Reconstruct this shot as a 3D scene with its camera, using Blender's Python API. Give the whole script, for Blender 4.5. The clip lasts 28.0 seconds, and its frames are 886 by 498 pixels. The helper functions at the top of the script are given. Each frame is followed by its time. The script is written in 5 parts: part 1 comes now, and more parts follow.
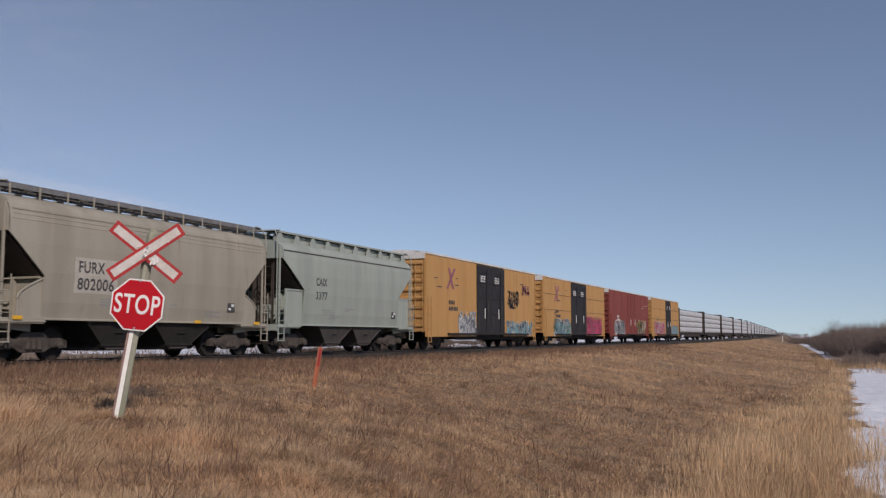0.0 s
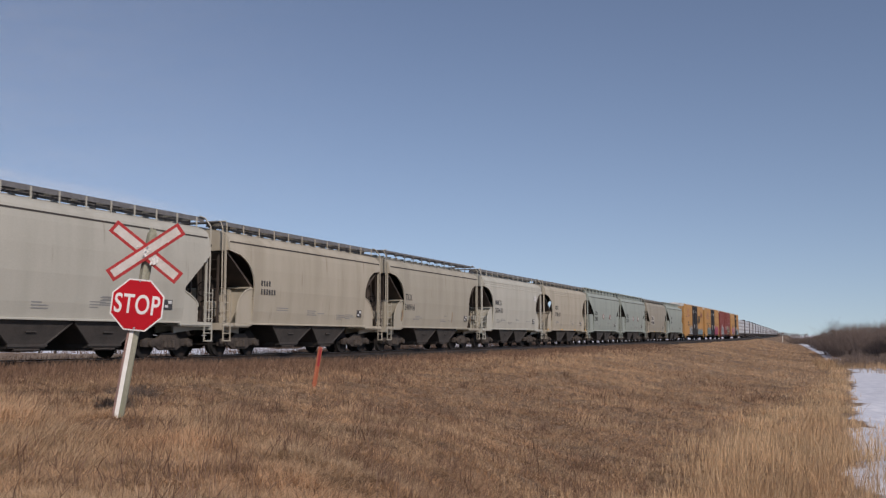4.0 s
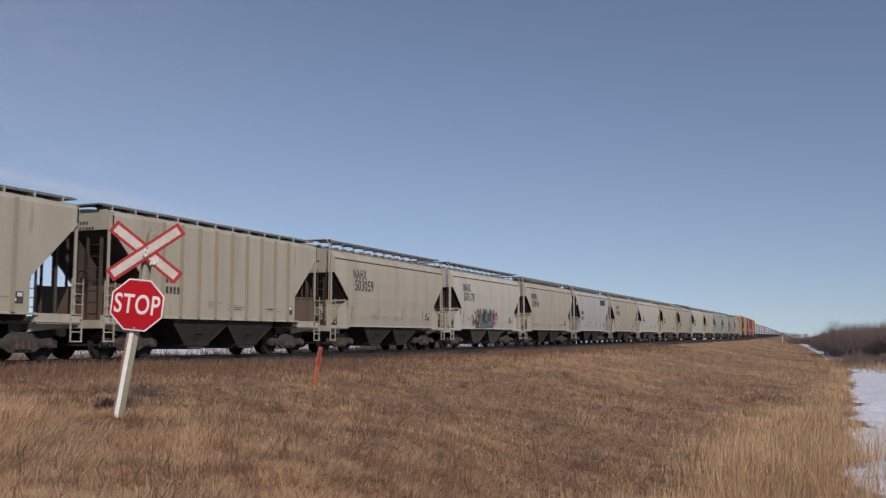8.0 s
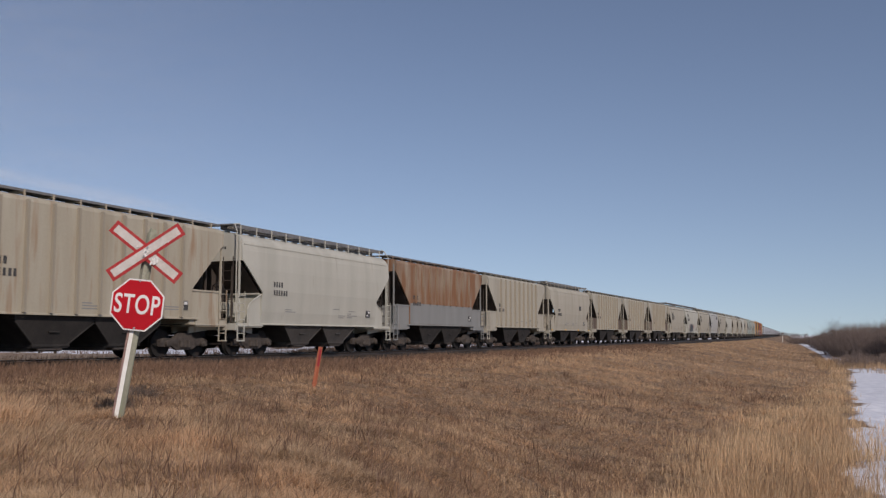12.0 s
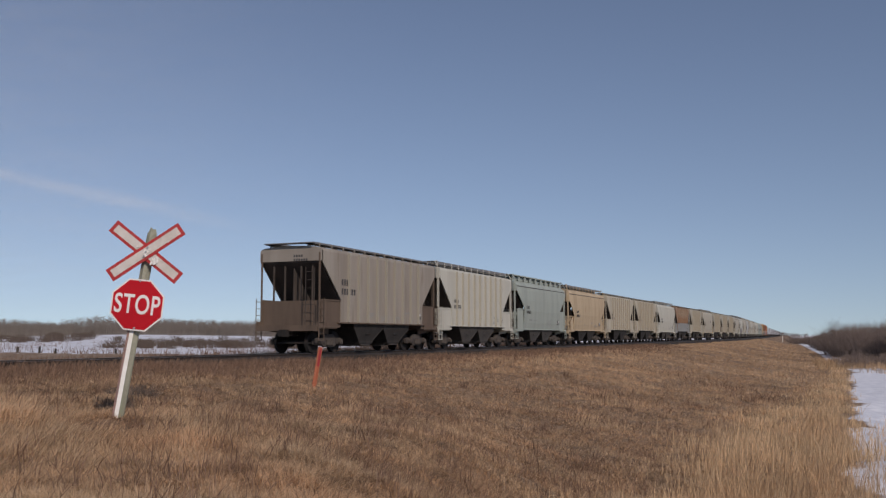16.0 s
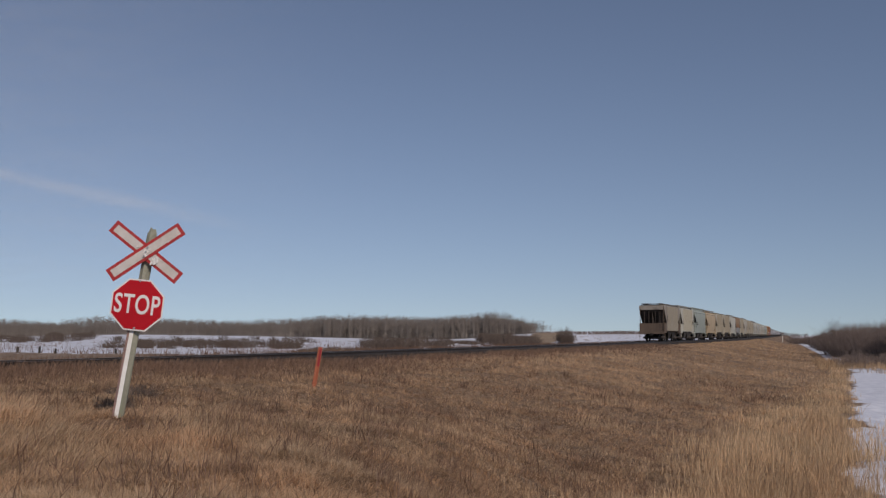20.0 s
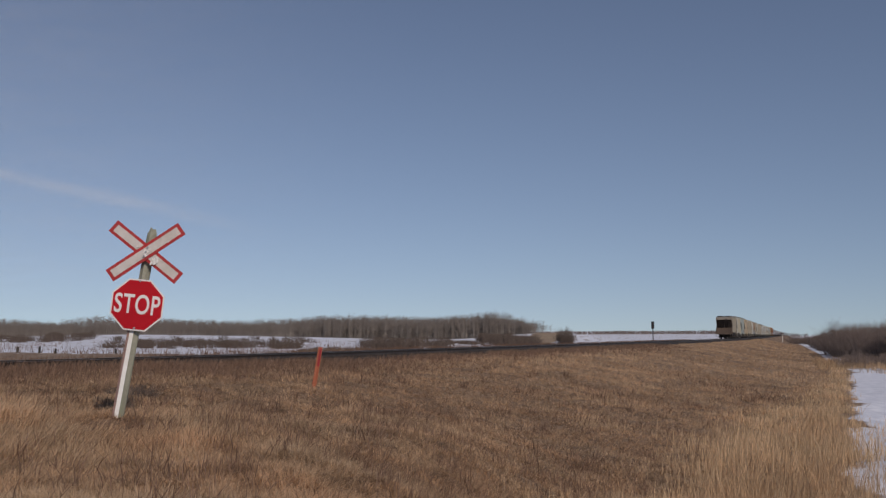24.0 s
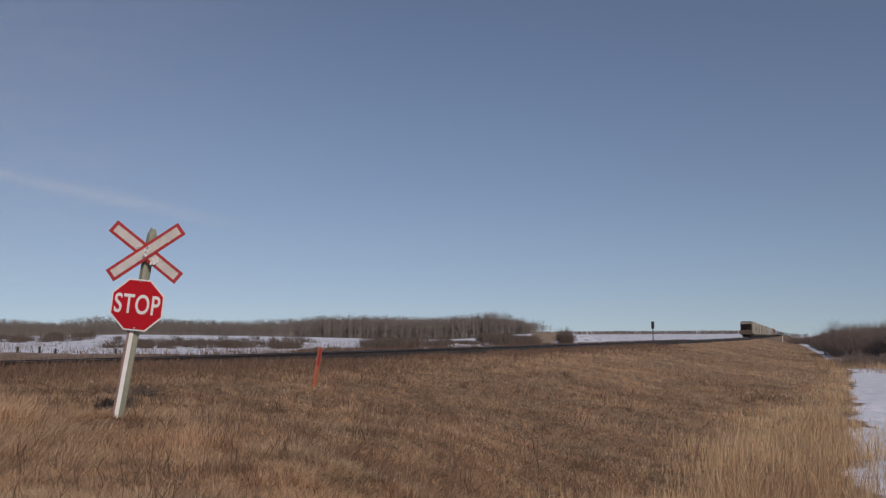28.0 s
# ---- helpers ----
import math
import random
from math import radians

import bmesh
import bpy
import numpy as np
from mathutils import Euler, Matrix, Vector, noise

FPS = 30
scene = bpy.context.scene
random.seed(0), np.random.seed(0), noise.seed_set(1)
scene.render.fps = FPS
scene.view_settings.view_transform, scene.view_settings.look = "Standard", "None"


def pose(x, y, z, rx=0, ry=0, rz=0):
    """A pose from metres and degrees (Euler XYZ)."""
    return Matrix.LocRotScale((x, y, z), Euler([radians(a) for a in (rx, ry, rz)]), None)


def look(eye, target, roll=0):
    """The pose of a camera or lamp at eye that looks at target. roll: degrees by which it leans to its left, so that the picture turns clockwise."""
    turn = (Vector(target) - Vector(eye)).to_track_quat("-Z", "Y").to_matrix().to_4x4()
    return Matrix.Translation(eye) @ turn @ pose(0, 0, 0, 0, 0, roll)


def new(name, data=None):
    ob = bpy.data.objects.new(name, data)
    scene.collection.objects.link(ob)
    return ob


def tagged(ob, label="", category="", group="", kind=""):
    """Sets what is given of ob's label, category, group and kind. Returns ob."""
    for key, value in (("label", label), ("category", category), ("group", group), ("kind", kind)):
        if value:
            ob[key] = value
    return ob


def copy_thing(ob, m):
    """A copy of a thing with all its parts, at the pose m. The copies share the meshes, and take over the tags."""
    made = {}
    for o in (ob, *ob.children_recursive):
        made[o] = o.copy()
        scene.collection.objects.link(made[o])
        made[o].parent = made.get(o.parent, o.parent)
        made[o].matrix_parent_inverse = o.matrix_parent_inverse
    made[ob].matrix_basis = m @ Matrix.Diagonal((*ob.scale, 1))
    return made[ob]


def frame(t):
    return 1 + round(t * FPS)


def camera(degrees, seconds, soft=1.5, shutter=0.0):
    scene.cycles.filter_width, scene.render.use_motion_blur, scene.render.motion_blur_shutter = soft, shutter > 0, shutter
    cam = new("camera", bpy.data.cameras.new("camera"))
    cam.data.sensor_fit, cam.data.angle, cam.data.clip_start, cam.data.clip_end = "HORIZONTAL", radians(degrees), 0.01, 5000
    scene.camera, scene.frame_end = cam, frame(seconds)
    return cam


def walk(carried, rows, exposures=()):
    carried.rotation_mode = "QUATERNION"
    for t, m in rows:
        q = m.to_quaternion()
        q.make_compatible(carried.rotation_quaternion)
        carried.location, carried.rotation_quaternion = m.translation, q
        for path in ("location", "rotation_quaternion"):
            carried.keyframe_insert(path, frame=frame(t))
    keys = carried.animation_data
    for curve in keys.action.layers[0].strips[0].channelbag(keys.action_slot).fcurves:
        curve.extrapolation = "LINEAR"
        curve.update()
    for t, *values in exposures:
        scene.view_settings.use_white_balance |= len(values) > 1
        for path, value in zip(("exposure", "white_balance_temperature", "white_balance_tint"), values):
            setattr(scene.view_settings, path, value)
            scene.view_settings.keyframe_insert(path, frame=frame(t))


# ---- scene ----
cam = camera(50.92, 28.0, soft=1.3, shutter=0.06)
EYE = pose(21.28, 0.0, 0.629, 95.502, 0, 23.145)
walk(cam, [(0.0, EYE), (28.0, EYE)], exposures=[(t, e, 6850, 20) for t, e in ((0.0, -0.04), (3.5, -0.05), (6.0, -0.10), (8.0, -0.10), (12.5, -0.10), (15.0, -0.11), (16.0, -0.19), (17.0, -0.28), (19.0, -0.37), (21.0, -0.385), (28.0, -0.41))])

# ---- daylight ----
SUN = Vector((0.62, -0.56, 0.55)).normalized()
world = bpy.data.worlds.new("world")
scene.world = world
world.use_nodes = True
wn = world.node_tree.nodes
sky = wn.new("ShaderNodeTexSky")
sky.sky_type = "NISHITA"
sky.sun_disc = False
sky.sun_elevation = math.asin(SUN.z)
sky.sun_rotation = math.atan2(SUN.x, SUN.y)
sky.altitude = 500
sky.air_density = 1.1
sky.dust_density = 0.0
sky.ozone_density = 4.6
wn["Background"].inputs["Strength"].default_value = 0.091
pale = wn.new("ShaderNodeHueSaturation")
pale.inputs["Saturation"].default_value = 0.87
pale.inputs["Hue"].default_value = 0.497
lift_dir = wn.new("ShaderNodeVectorMath")
lift_dir.inputs[1].default_value = (0, 0, 0.07)
sky_dir = wn.new("ShaderNodeTexCoord")
world.node_tree.links.new(sky_dir.outputs["Generated"], lift_dir.inputs[0])
world.node_tree.links.new(lift_dir.outputs["Vector"], sky.inputs["Vector"])
world.node_tree.links.new(sky.outputs["Color"], pale.inputs["Color"])
world.node_tree.links.new(pale.outputs["Color"], wn["Background"].inputs["Color"])
sun = new("sun", bpy.data.lights.new("sun", "SUN"))
sun.data.energy = 2.9
sun.data.angle = radians(0.53)
sun.data.color = (1.0, 0.94, 0.85)
sun.matrix_world = look(SUN * 100, (0, 0, 0))


# ---- materials ----
def surface(name, a, b, rough=0.8, scale=3.0, bump=0.2, metal=0.0, stretch=(1, 1, 1), fine=40.0, detail=5.0, lo=0.35, hi=0.65,
            coat=None, coat_at=(0.55, 0.7), coat_scale=2.0, coat_stretch=(1, 1, 1), vary=0.0, grit=0.25):
    """Two tones mixed by noise, fine grit and relief; coat: a third colour (rust, dirt) in patches; vary: change from object to object."""
    m = bpy.data.materials.new(name)
    m.use_nodes = True
    n, l = m.node_tree.nodes, m.node_tree.links
    p = n["Principled BSDF"]
    tc = n.new("ShaderNodeTexCoord")

    def mapped(st):
        mp = n.new("ShaderNodeMapping")
        mp.inputs["Scale"].default_value = st
        l.new(tc.outputs["Object"], mp.inputs["Vector"])
        return mp.outputs["Vector"]

    def noise_tex(vec, sc, det=5.0):
        t = n.new("ShaderNodeTexNoise")
        t.inputs["Scale"].default_value = sc
        t.inputs["Detail"].default_value = det
        l.new(vec, t.inputs["Vector"])
        return t.outputs["Fac"]

    def ramp(fac, x0, x1):
        r = n.new("ShaderNodeMapRange")
        r.inputs["From Min"].default_value, r.inputs["From Max"].default_value = x0, x1
        l.new(fac, r.inputs["Value"])
        return r.outputs["Result"]

    def mixed(fac, c0, c1, mode="MIX"):
        x = n.new("ShaderNodeMix")
        x.data_type, x.blend_type = "RGBA", mode
        for i, v in ((6, c0), (7, c1)):
            if isinstance(v, tuple):
                x.inputs[i].default_value = (*v, 1)
            else:
                l.new(v, x.inputs[i])
        if isinstance(fac, float):
            x.inputs[0].default_value = fac
        else:
            l.new(fac, x.inputs[0])
        return x.outputs[2]

    vec = mapped(stretch)
    col = mixed(ramp(noise_tex(vec, scale, detail), lo, hi), a, b)
    gritty = noise_tex(mapped((1, 1, 1)), fine, 3.0)
    g = n.new("ShaderNodeMapRange")
    g.inputs["From Min"].default_value, g.inputs["From Max"].default_value = 0.3, 0.7
    g.inputs["To Min"].default_value, g.inputs["To Max"].default_value = 1 - grit, 1 + grit
    l.new(gritty, g.inputs["Value"])
    vm = n.new("ShaderNodeVectorMath")
    vm.operation = "SCALE"
    l.new(col, vm.inputs[0])
    l.new(g.outputs["Result"], vm.inputs["Scale"])
    col = vm.outputs["Vector"]
    if coat:
        col = mixed(ramp(noise_tex(mapped(coat_stretch), coat_scale, 7.0), *coat_at), col, coat)
    if vary:
        info = n.new("ShaderNodeObjectInfo")
        v = n.new("ShaderNodeMapRange")
        v.inputs["To Min"].default_value, v.inputs["To Max"].default_value = 1 - vary, 1 + vary
        l.new(info.outputs["Random"], v.inputs["Value"])
        vs = n.new("ShaderNodeVectorMath")
        vs.operation = "SCALE"
        l.new(col, vs.inputs[0])
        l.new(v.outputs["Result"], vs.inputs["Scale"])
        col = vs.outputs["Vector"]
    l.new(col, p.inputs["Base Color"])
    p.inputs["Roughness"].default_value = rough
    p.inputs["Metallic"].default_value = metal
    if bump:
        bp = n.new("ShaderNodeBump")
        bp.inputs["Strength"].default_value = bump
        bp.inputs["Distance"].default_value = 0.02
        l.new(gritty, bp.inputs["Height"])
        l.new(bp.outputs["Normal"], p.inputs["Normal"])
    return m


def blades(name, dark, light, rough=0.85, through_light=0.35, patchy=0):
    """Thin stalks and twigs: their tone runs from dark to light by the attribute 'tone'."""
    m = bpy.data.materials.new(name)
    m.use_nodes = True
    n, l = m.node_tree.nodes, m.node_tree.links
    p = n["Principled BSDF"]
    at = n.new("ShaderNodeAttribute")
    at.attribute_name = "tone"
    x = n.new("ShaderNodeMix")
    x.data_type = "RGBA"
    x.inputs[6].default_value, x.inputs[7].default_value = (*dark, 1), (*light, 1)
    l.new(at.outputs["Fac"], x.inputs[0])
    col = x.outputs[2]
    if patchy:
        # patches of redder and of greyer straw
        geo, tex, hue, mul = n.new("ShaderNodeNewGeometry"), n.new("ShaderNodeTexNoise"), n.new("ShaderNodeMix"), n.new("ShaderNodeVectorMath")
        tex.inputs["Scale"].default_value, tex.inputs["Detail"].default_value = 0.7, 4.0
        l.new(geo.outputs["Position"], tex.inputs["Vector"])
        wide = n.new("ShaderNodeMapRange")
        wide.inputs["From Min"].default_value, wide.inputs["From Max"].default_value = 0.36, 0.64
        l.new(tex.outputs["Fac"], wide.inputs["Value"])
        hue.data_type = "RGBA"
        hue.inputs[6].default_value, hue.inputs[7].default_value = (1.07, 0.98, 0.91, 1), (0.99, 0.985, 0.96, 1)
        l.new(wide.outputs["Result"], hue.inputs[0])
        mul.operation = "MULTIPLY"
        l.new(col, mul.inputs[0])
        l.new(hue.outputs[2], mul.inputs[1])
        col = mul.outputs["Vector"]
    l.new(col, p.inputs["Base Color"])
    p.inputs["Roughness"].default_value = rough
    p.inputs["Specular IOR Level"].default_value = 0.15
    if through_light:
        tr = n.new("ShaderNodeBsdfTranslucent")
        l.new(col, tr.inputs["Color"])
        ms = n.new("ShaderNodeMixShader")
        ms.inputs[0].default_value = through_light
        l.new(p.outputs[0], ms.inputs[1])
        l.new(tr.outputs[0], ms.inputs[2])
        l.new(ms.outputs[0], n["Material Output"].inputs["Surface"])
    return m


def paint(name, a, b, rust=0.0, dirt=(0.20, 0.15, 0.10), rough=0.72):
    """Weathered car paint with vertical run-off streaks and, with rust, brown patches."""
    edge = 0.66 - 0.2 * rust
    a = tuple(v * 1.03 for v in a)
    b = tuple(v * 0.98 for v in b)
    return surface(name, a, b, rough, 1.3, 0.06, 0.0, (1, 1.0, 0.13), 30.0, 8.0, 0.36, 0.66, coat=dirt,
                   coat_at=(edge, edge + 0.22), coat_scale=2.6, coat_stretch=(1, 1.6, 0.16), grit=0.05)


M = {}
M["beige"] = paint("beige_paint", (0.398, 0.372, 0.300), (0.350, 0.326, 0.26), 0.1)
M["tan"] = paint("tan_paint", (0.445, 0.408, 0.325), (0.385, 0.348, 0.27), 0.2)
M["stained"] = paint("rust_stained_tan_paint", (0.425, 0.39, 0.305), (0.36, 0.32, 0.24), 0.6, (0.30, 0.185, 0.105))
M["cream"] = paint("cream_paint", (0.412, 0.385, 0.314), (0.362, 0.335, 0.268), 0.12)
M["white"] = paint("white_paint", (0.47, 0.463, 0.40), (0.425, 0.418, 0.357), 0.05)
M["aqua"] = paint("aqua_paint", (0.318, 0.357, 0.318), (0.277, 0.313, 0.279), 0.02)
M["sand"] = paint("sand_paint", (0.335, 0.312, 0.255), (0.285, 0.263, 0.21), 0.15)
M["pale"] = paint("pale_blue_grey_paint", (0.415, 0.418, 0.395), (0.37, 0.373, 0.35), 0.08)
M["rib"] = paint("stained_rib_paint", (0.345, 0.312, 0.248), (0.275, 0.24, 0.18), 0.5)
M["peach"] = paint("peach_paint", (0.465, 0.37, 0.245), (0.40, 0.31, 0.20), 0.4, (0.24, 0.12, 0.06))
M["grime"] = paint("grimy_brown_paint", (0.13, 0.092, 0.065), (0.095, 0.067, 0.047), 0.5, (0.09, 0.06, 0.042))
M["umber"] = paint("dusty_brown_grey_paint", (0.30, 0.27, 0.228), (0.245, 0.215, 0.178), 0.4, (0.17, 0.12, 0.085))
M["grey"] = paint("grey_paint", (0.25, 0.255, 0.245), (0.22, 0.225, 0.215), 0.1)
M["rusty"] = surface("rusted_paint", (0.33, 0.27, 0.20), (0.25, 0.19, 0.135), 0.8, 1.0, 0.1, 0, (1, 1, .25), 60, 6, coat=(0.225, 0.11, 0.055),
                     coat_at=(0.36, 0.56), coat_scale=1.4, coat_stretch=(1, 1, 0.28), grit=0.15)
M["boxyellow"] = paint("orange_yellow_paint", (0.475, 0.262, 0.092), (0.44, 0.24, 0.083), 0.0, (0.30, 0.17, 0.08))
M["boxred"] = paint("oxide_red_paint", (0.24, 0.052, 0.04), (0.19, 0.042, 0.033), 0.12, (0.12, 0.05, 0.035))
M["doorblack"] = surface("black_door_paint", (0.013, 0.013, 0.017), (0.022, 0.022, 0.025), 0.85, 2.0, 0.1, coat=(0.05, 0.04, 0.032), coat_at=(0.6, 0.75), coat_stretch=(1, 1, .3))
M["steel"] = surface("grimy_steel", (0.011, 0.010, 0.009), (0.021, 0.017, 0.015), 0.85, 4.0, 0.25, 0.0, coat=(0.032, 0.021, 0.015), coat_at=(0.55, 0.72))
M["dusty"] = surface("dusty_cast_steel", (0.05, 0.042, 0.036), (0.085, 0.07, 0.058), 0.85, 5.0, 0.3, coat=(0.03, 0.023, 0.019), coat_at=(0.5, 0.68), coat_scale=4)
# darker underframe tone, for the bays of most straight and ribbed cars
M["underdark"] = surface("dark_underframe", (0.02, 0.018, 0.016), (0.038, 0.033, 0.029), 0.85, 2.0, 0.2, coat=(0.06, 0.05, 0.042), coat_at=(0.6, 0.75))
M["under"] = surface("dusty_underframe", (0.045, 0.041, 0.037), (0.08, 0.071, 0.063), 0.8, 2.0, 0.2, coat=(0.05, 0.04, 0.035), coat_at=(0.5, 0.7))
# grime, and the shade of the end recesses put into one dark colour
M["slope"] = surface("grimy_shaded_slope_sheet", (0.05, 0.04, 0.033), (0.088, 0.067, 0.053), 0.85, 1.2, 0.1, stretch=(1, 1, .5))
M["grating"] = surface("galvanised_grating", (0.14, 0.142, 0.145), (0.19, 0.19, 0.19), 0.7, 6.0, 0.2, 0.1)
M["rail"] = surface("worn_rail_steel", (0.04, 0.03, 0.025), (0.07, 0.055, 0.045), 0.5, 6.0, 0.1, 0.3)
M["railtop"] = surface("polished_railhead", (0.50, 0.48, 0.46), (0.40, 0.38, 0.36), 0.3, 8.0, 0.0, 0.9)
M["ballast"] = surface("dark_ballast", (0.015, 0.0125, 0.011), (0.034, 0.028, 0.024), 0.95, 9.0, 0.9, fine=30, grit=0.6)
M["sleeper"] = surface("creosoted_timber", (0.035, 0.028, 0.022), (0.07, 0.055, 0.043), 0.9, 5.0, 0.4, stretch=(0.3, 3, 3), vary=0.3)
M["wrap"] = surface("white_plastic_wrap", (0.58, 0.585, 0.585), (0.47, 0.475, 0.49), 0.45, 1.2, 0.3, stretch=(1, .5, 2), fine=8, coat=(0.36, 0.36, 0.38), coat_at=(0.66, 0.75), grit=0.08)
M["centrebeam"] = surface("brown_centrebeam", (0.03, 0.022, 0.019), (0.05, 0.034, 0.028), 0.8, 2.0, 0.2)
M["mark"] = surface("black_stencil", (0.04, 0.04, 0.042), (0.065, 0.065, 0.065), 0.7, 6.0, 0.0)
M["markwhite"] = surface("white_stencil", (0.72, 0.72, 0.70), (0.6, 0.6, 0.58), 0.7, 6.0, 0.0)
M["patch"] = surface("pale_patch_paint", (0.45, 0.425, 0.37), (0.40, 0.375, 0.32), 0.6, 6.0, 0.0)
M["roofwhite"] = surface("chalky_white_roof_paint", (0.66, 0.65, 0.62), (0.55, 0.54, 0.51), 0.7, 2.0, 0.1, stretch=(1, .3, 1), coat=(0.36, 0.33, 0.29), coat_at=(0.62, 0.75))
M["reflector"] = surface("yellow_reflector", (0.75, 0.42, 0.02), (0.68, 0.36, 0.02), 0.35, 6.0, 0.0)
M["postwood"] = surface("weathered_post_wood", (0.36, 0.36, 0.28), (0.23, 0.225, 0.165), 0.9, 2.0, 0.3, stretch=(6, 6, .6), coat=(0.26, 0.29, 0.19), coat_at=(0.5, 0.7), coat_stretch=(2, 2, .4), grit=0.10)
M["postbrown"] = surface("bare_red_brown_wood", (0.30, 0.19, 0.16), (0.20, 0.13, 0.11), 0.9, 3.0, 0.3, stretch=(6, 6, .6), coat=(0.42, 0.38, 0.34), coat_at=(0.55, 0.7), coat_stretch=(2, 2, .4))
M["postpaint"] = surface("flaking_white_post_paint", (0.84, 0.83, 0.78), (0.74, 0.73, 0.67), 0.7, 2.0, 0.15, coat=(0.30, 0.26, 0.20), coat_at=(0.66, 0.72), grit=0.06, coat_scale=3, coat_stretch=(2, 2, .5))
M["signred"] = surface("faded_sign_red", (0.48, 0.010, 0.019), (0.43, 0.008, 0.016), 0.75, 1.5, 0.02, grit=0.04)
M["signred"].node_tree.nodes["Principled BSDF"].inputs["Specular IOR Level"].default_value = 0.2
M["signwhite"] = surface("sign_white", (0.78, 0.76, 0.74), (0.70, 0.675, 0.65), 0.5, 2.0, 0.02, grit=0.04)
M["blade"] = surface("weathered_blade_white", (0.62, 0.58, 0.54), (0.52, 0.48, 0.43), 0.6, 4.0, 0.05, coat=(0.44, 0.40, 0.35), coat_at=(0.66, 0.8), coat_scale=6, grit=0.06)
M["bladered"] = surface("weathered_border_red", (0.44, 0.022, 0.024), (0.36, 0.026, 0.026), 0.7, 4.0, 0.05, coat=(0.30, 0.10, 0.08), coat_at=(0.62, 0.75), coat_scale=9)
M["bolt"] = surface("zinc_bolt", (0.45, 0.45, 0.44), (0.36, 0.36, 0.35), 0.4, 9, 0.1, 0.7)
# chipped paint; the glint of bent metal is put into the pale colour
M["chip"] = surface("chip_with_painted_glint", (0.80, 0.79, 0.76), (0.66, 0.64, 0.60), 0.6, 14, 0.2)
M["stake"] = surface("sun_faded_orange", (0.40, 0.115, 0.05), (0.32, 0.095, 0.045), 0.6, 3, 0.1)
M["stakered"] = surface("red_tape", (0.33, 0.02, 0.025), (0.26, 0.02, 0.02), 0.4, 3, 0.0)
M["gravel"] = surface("tan_gravel", (0.23, 0.165, 0.11), (0.30, 0.22, 0.15), 0.95, 0.5, 0.5, fine=12, grit=0.35)
M["dirt"] = surface("dry_dirt_track", (0.36, 0.27, 0.17), (0.28, 0.20, 0.13), 0.95, 0.25, 0.3, fine=4, grit=0.25)
M["signalblack"] = surface("black_signal_paint", (0.02, 0.02, 0.02), (0.035, 0.035, 0.035), 0.6, 3, 0.0)
M["grass"] = blades("dry_grass", (0.208, 0.134, 0.083), (0.715, 0.52, 0.342), patchy=1)
M["reed"] = blades("dead_reed", (0.36, 0.247, 0.15), (0.94, 0.71, 0.455), patchy=1)
M["weed"] = blades("red_brown_weed", (0.12, 0.072, 0.05), (0.40, 0.26, 0.175))
M["twig"] = blades("bare_twig", (0.06, 0.043, 0.034), (0.21, 0.165, 0.135), through_light=0.0)
M["aspen"] = blades("bare_aspen", (0.105, 0.086, 0.072), (0.40, 0.355, 0.31), through_light=0.0)
M["willow"] = blades("bare_willow", (0.09, 0.07, 0.06), (0.29, 0.225, 0.19), through_light=0.0)


def ground_material():
    m = bpy.data.materials.new("dry_ground_and_snow")
    m.use_nodes = True
    n, l = m.node_tree.nodes, m.node_tree.links
    p = n["Principled BSDF"]
    geo = n.new("ShaderNodeNewGeometry")

    def noise_tex(sc, det=6.0):
        t = n.new("ShaderNodeTexNoise")
        t.inputs["Scale"].default_value, t.inputs["Detail"].default_value = sc, det
        l.new(geo.outputs["Position"], t.inputs["Vector"])
        return t.outputs["Fac"]

    def mix(fac, c0, c1):
        x = n.new("ShaderNodeMix")
        x.data_type = "RGBA"
        for i, v in ((6, c0), (7, c1)):
            if isinstance(v, tuple):
                x.inputs[i].default_value = (*v, 1)
            else:
                l.new(v, x.inputs[i])
        l.new(fac, x.inputs[0])
        return x.outputs[2]

    def span(v, a, b):
        r = n.new("ShaderNodeMapRange")
        r.inputs["From Min"].default_value, r.inputs["From Max"].default_value = a, b
        l.new(v, r.inputs["Value"])
        return r.outputs["Result"]

    soil = mix(span(noise_tex(0.6), 0.35, 0.65), (0.20, 0.135, 0.09), (0.32, 0.225, 0.15))
    soil = mix(span(noise_tex(7.0), 0.45, 0.66), soil, (0.12, 0.078, 0.05))
    soil = mix(span(noise_tex(38.0, 8.0), 0.52, 0.70), soil, (0.45, 0.33, 0.22))
    snow = mix(span(noise_tex(2.0), 0.35, 0.7), (0.80, 0.82, 0.86), (0.62, 0.65, 0.71))
    at = n.new("ShaderNodeAttribute")
    at.attribute_name = "snow"
    sm = n.new("ShaderNodeMath")
    l.new(at.outputs["Fac"], sm.inputs[0])
    big = n.new("ShaderNodeMath")
    big.operation = "MULTIPLY_ADD"
    l.new(noise_tex(0.35, 8.0), big.inputs[0])
    big.inputs[1].default_value, big.inputs[2].default_value = 2.6, -1.3
    l.new(big.outputs[0], sm.inputs[1])
    l.new(mix(span(sm.outputs[0], -0.05, 0.12), soil, snow), p.inputs["Base Color"])
    p.inputs["Roughness"].default_value = 0.9
    p.inputs["Specular IOR Level"].default_value = 0.2
    bp = n.new("ShaderNodeBump")
    bp.inputs["Strength"].default_value, bp.inputs["Distance"].default_value = 0.9, 0.05
    l.new(noise_tex(14.0, 8.0), bp.inputs["Height"])
    l.new(bp.outputs["Normal"], p.inputs["Normal"])
    return m


M["ground"] = ground_material()


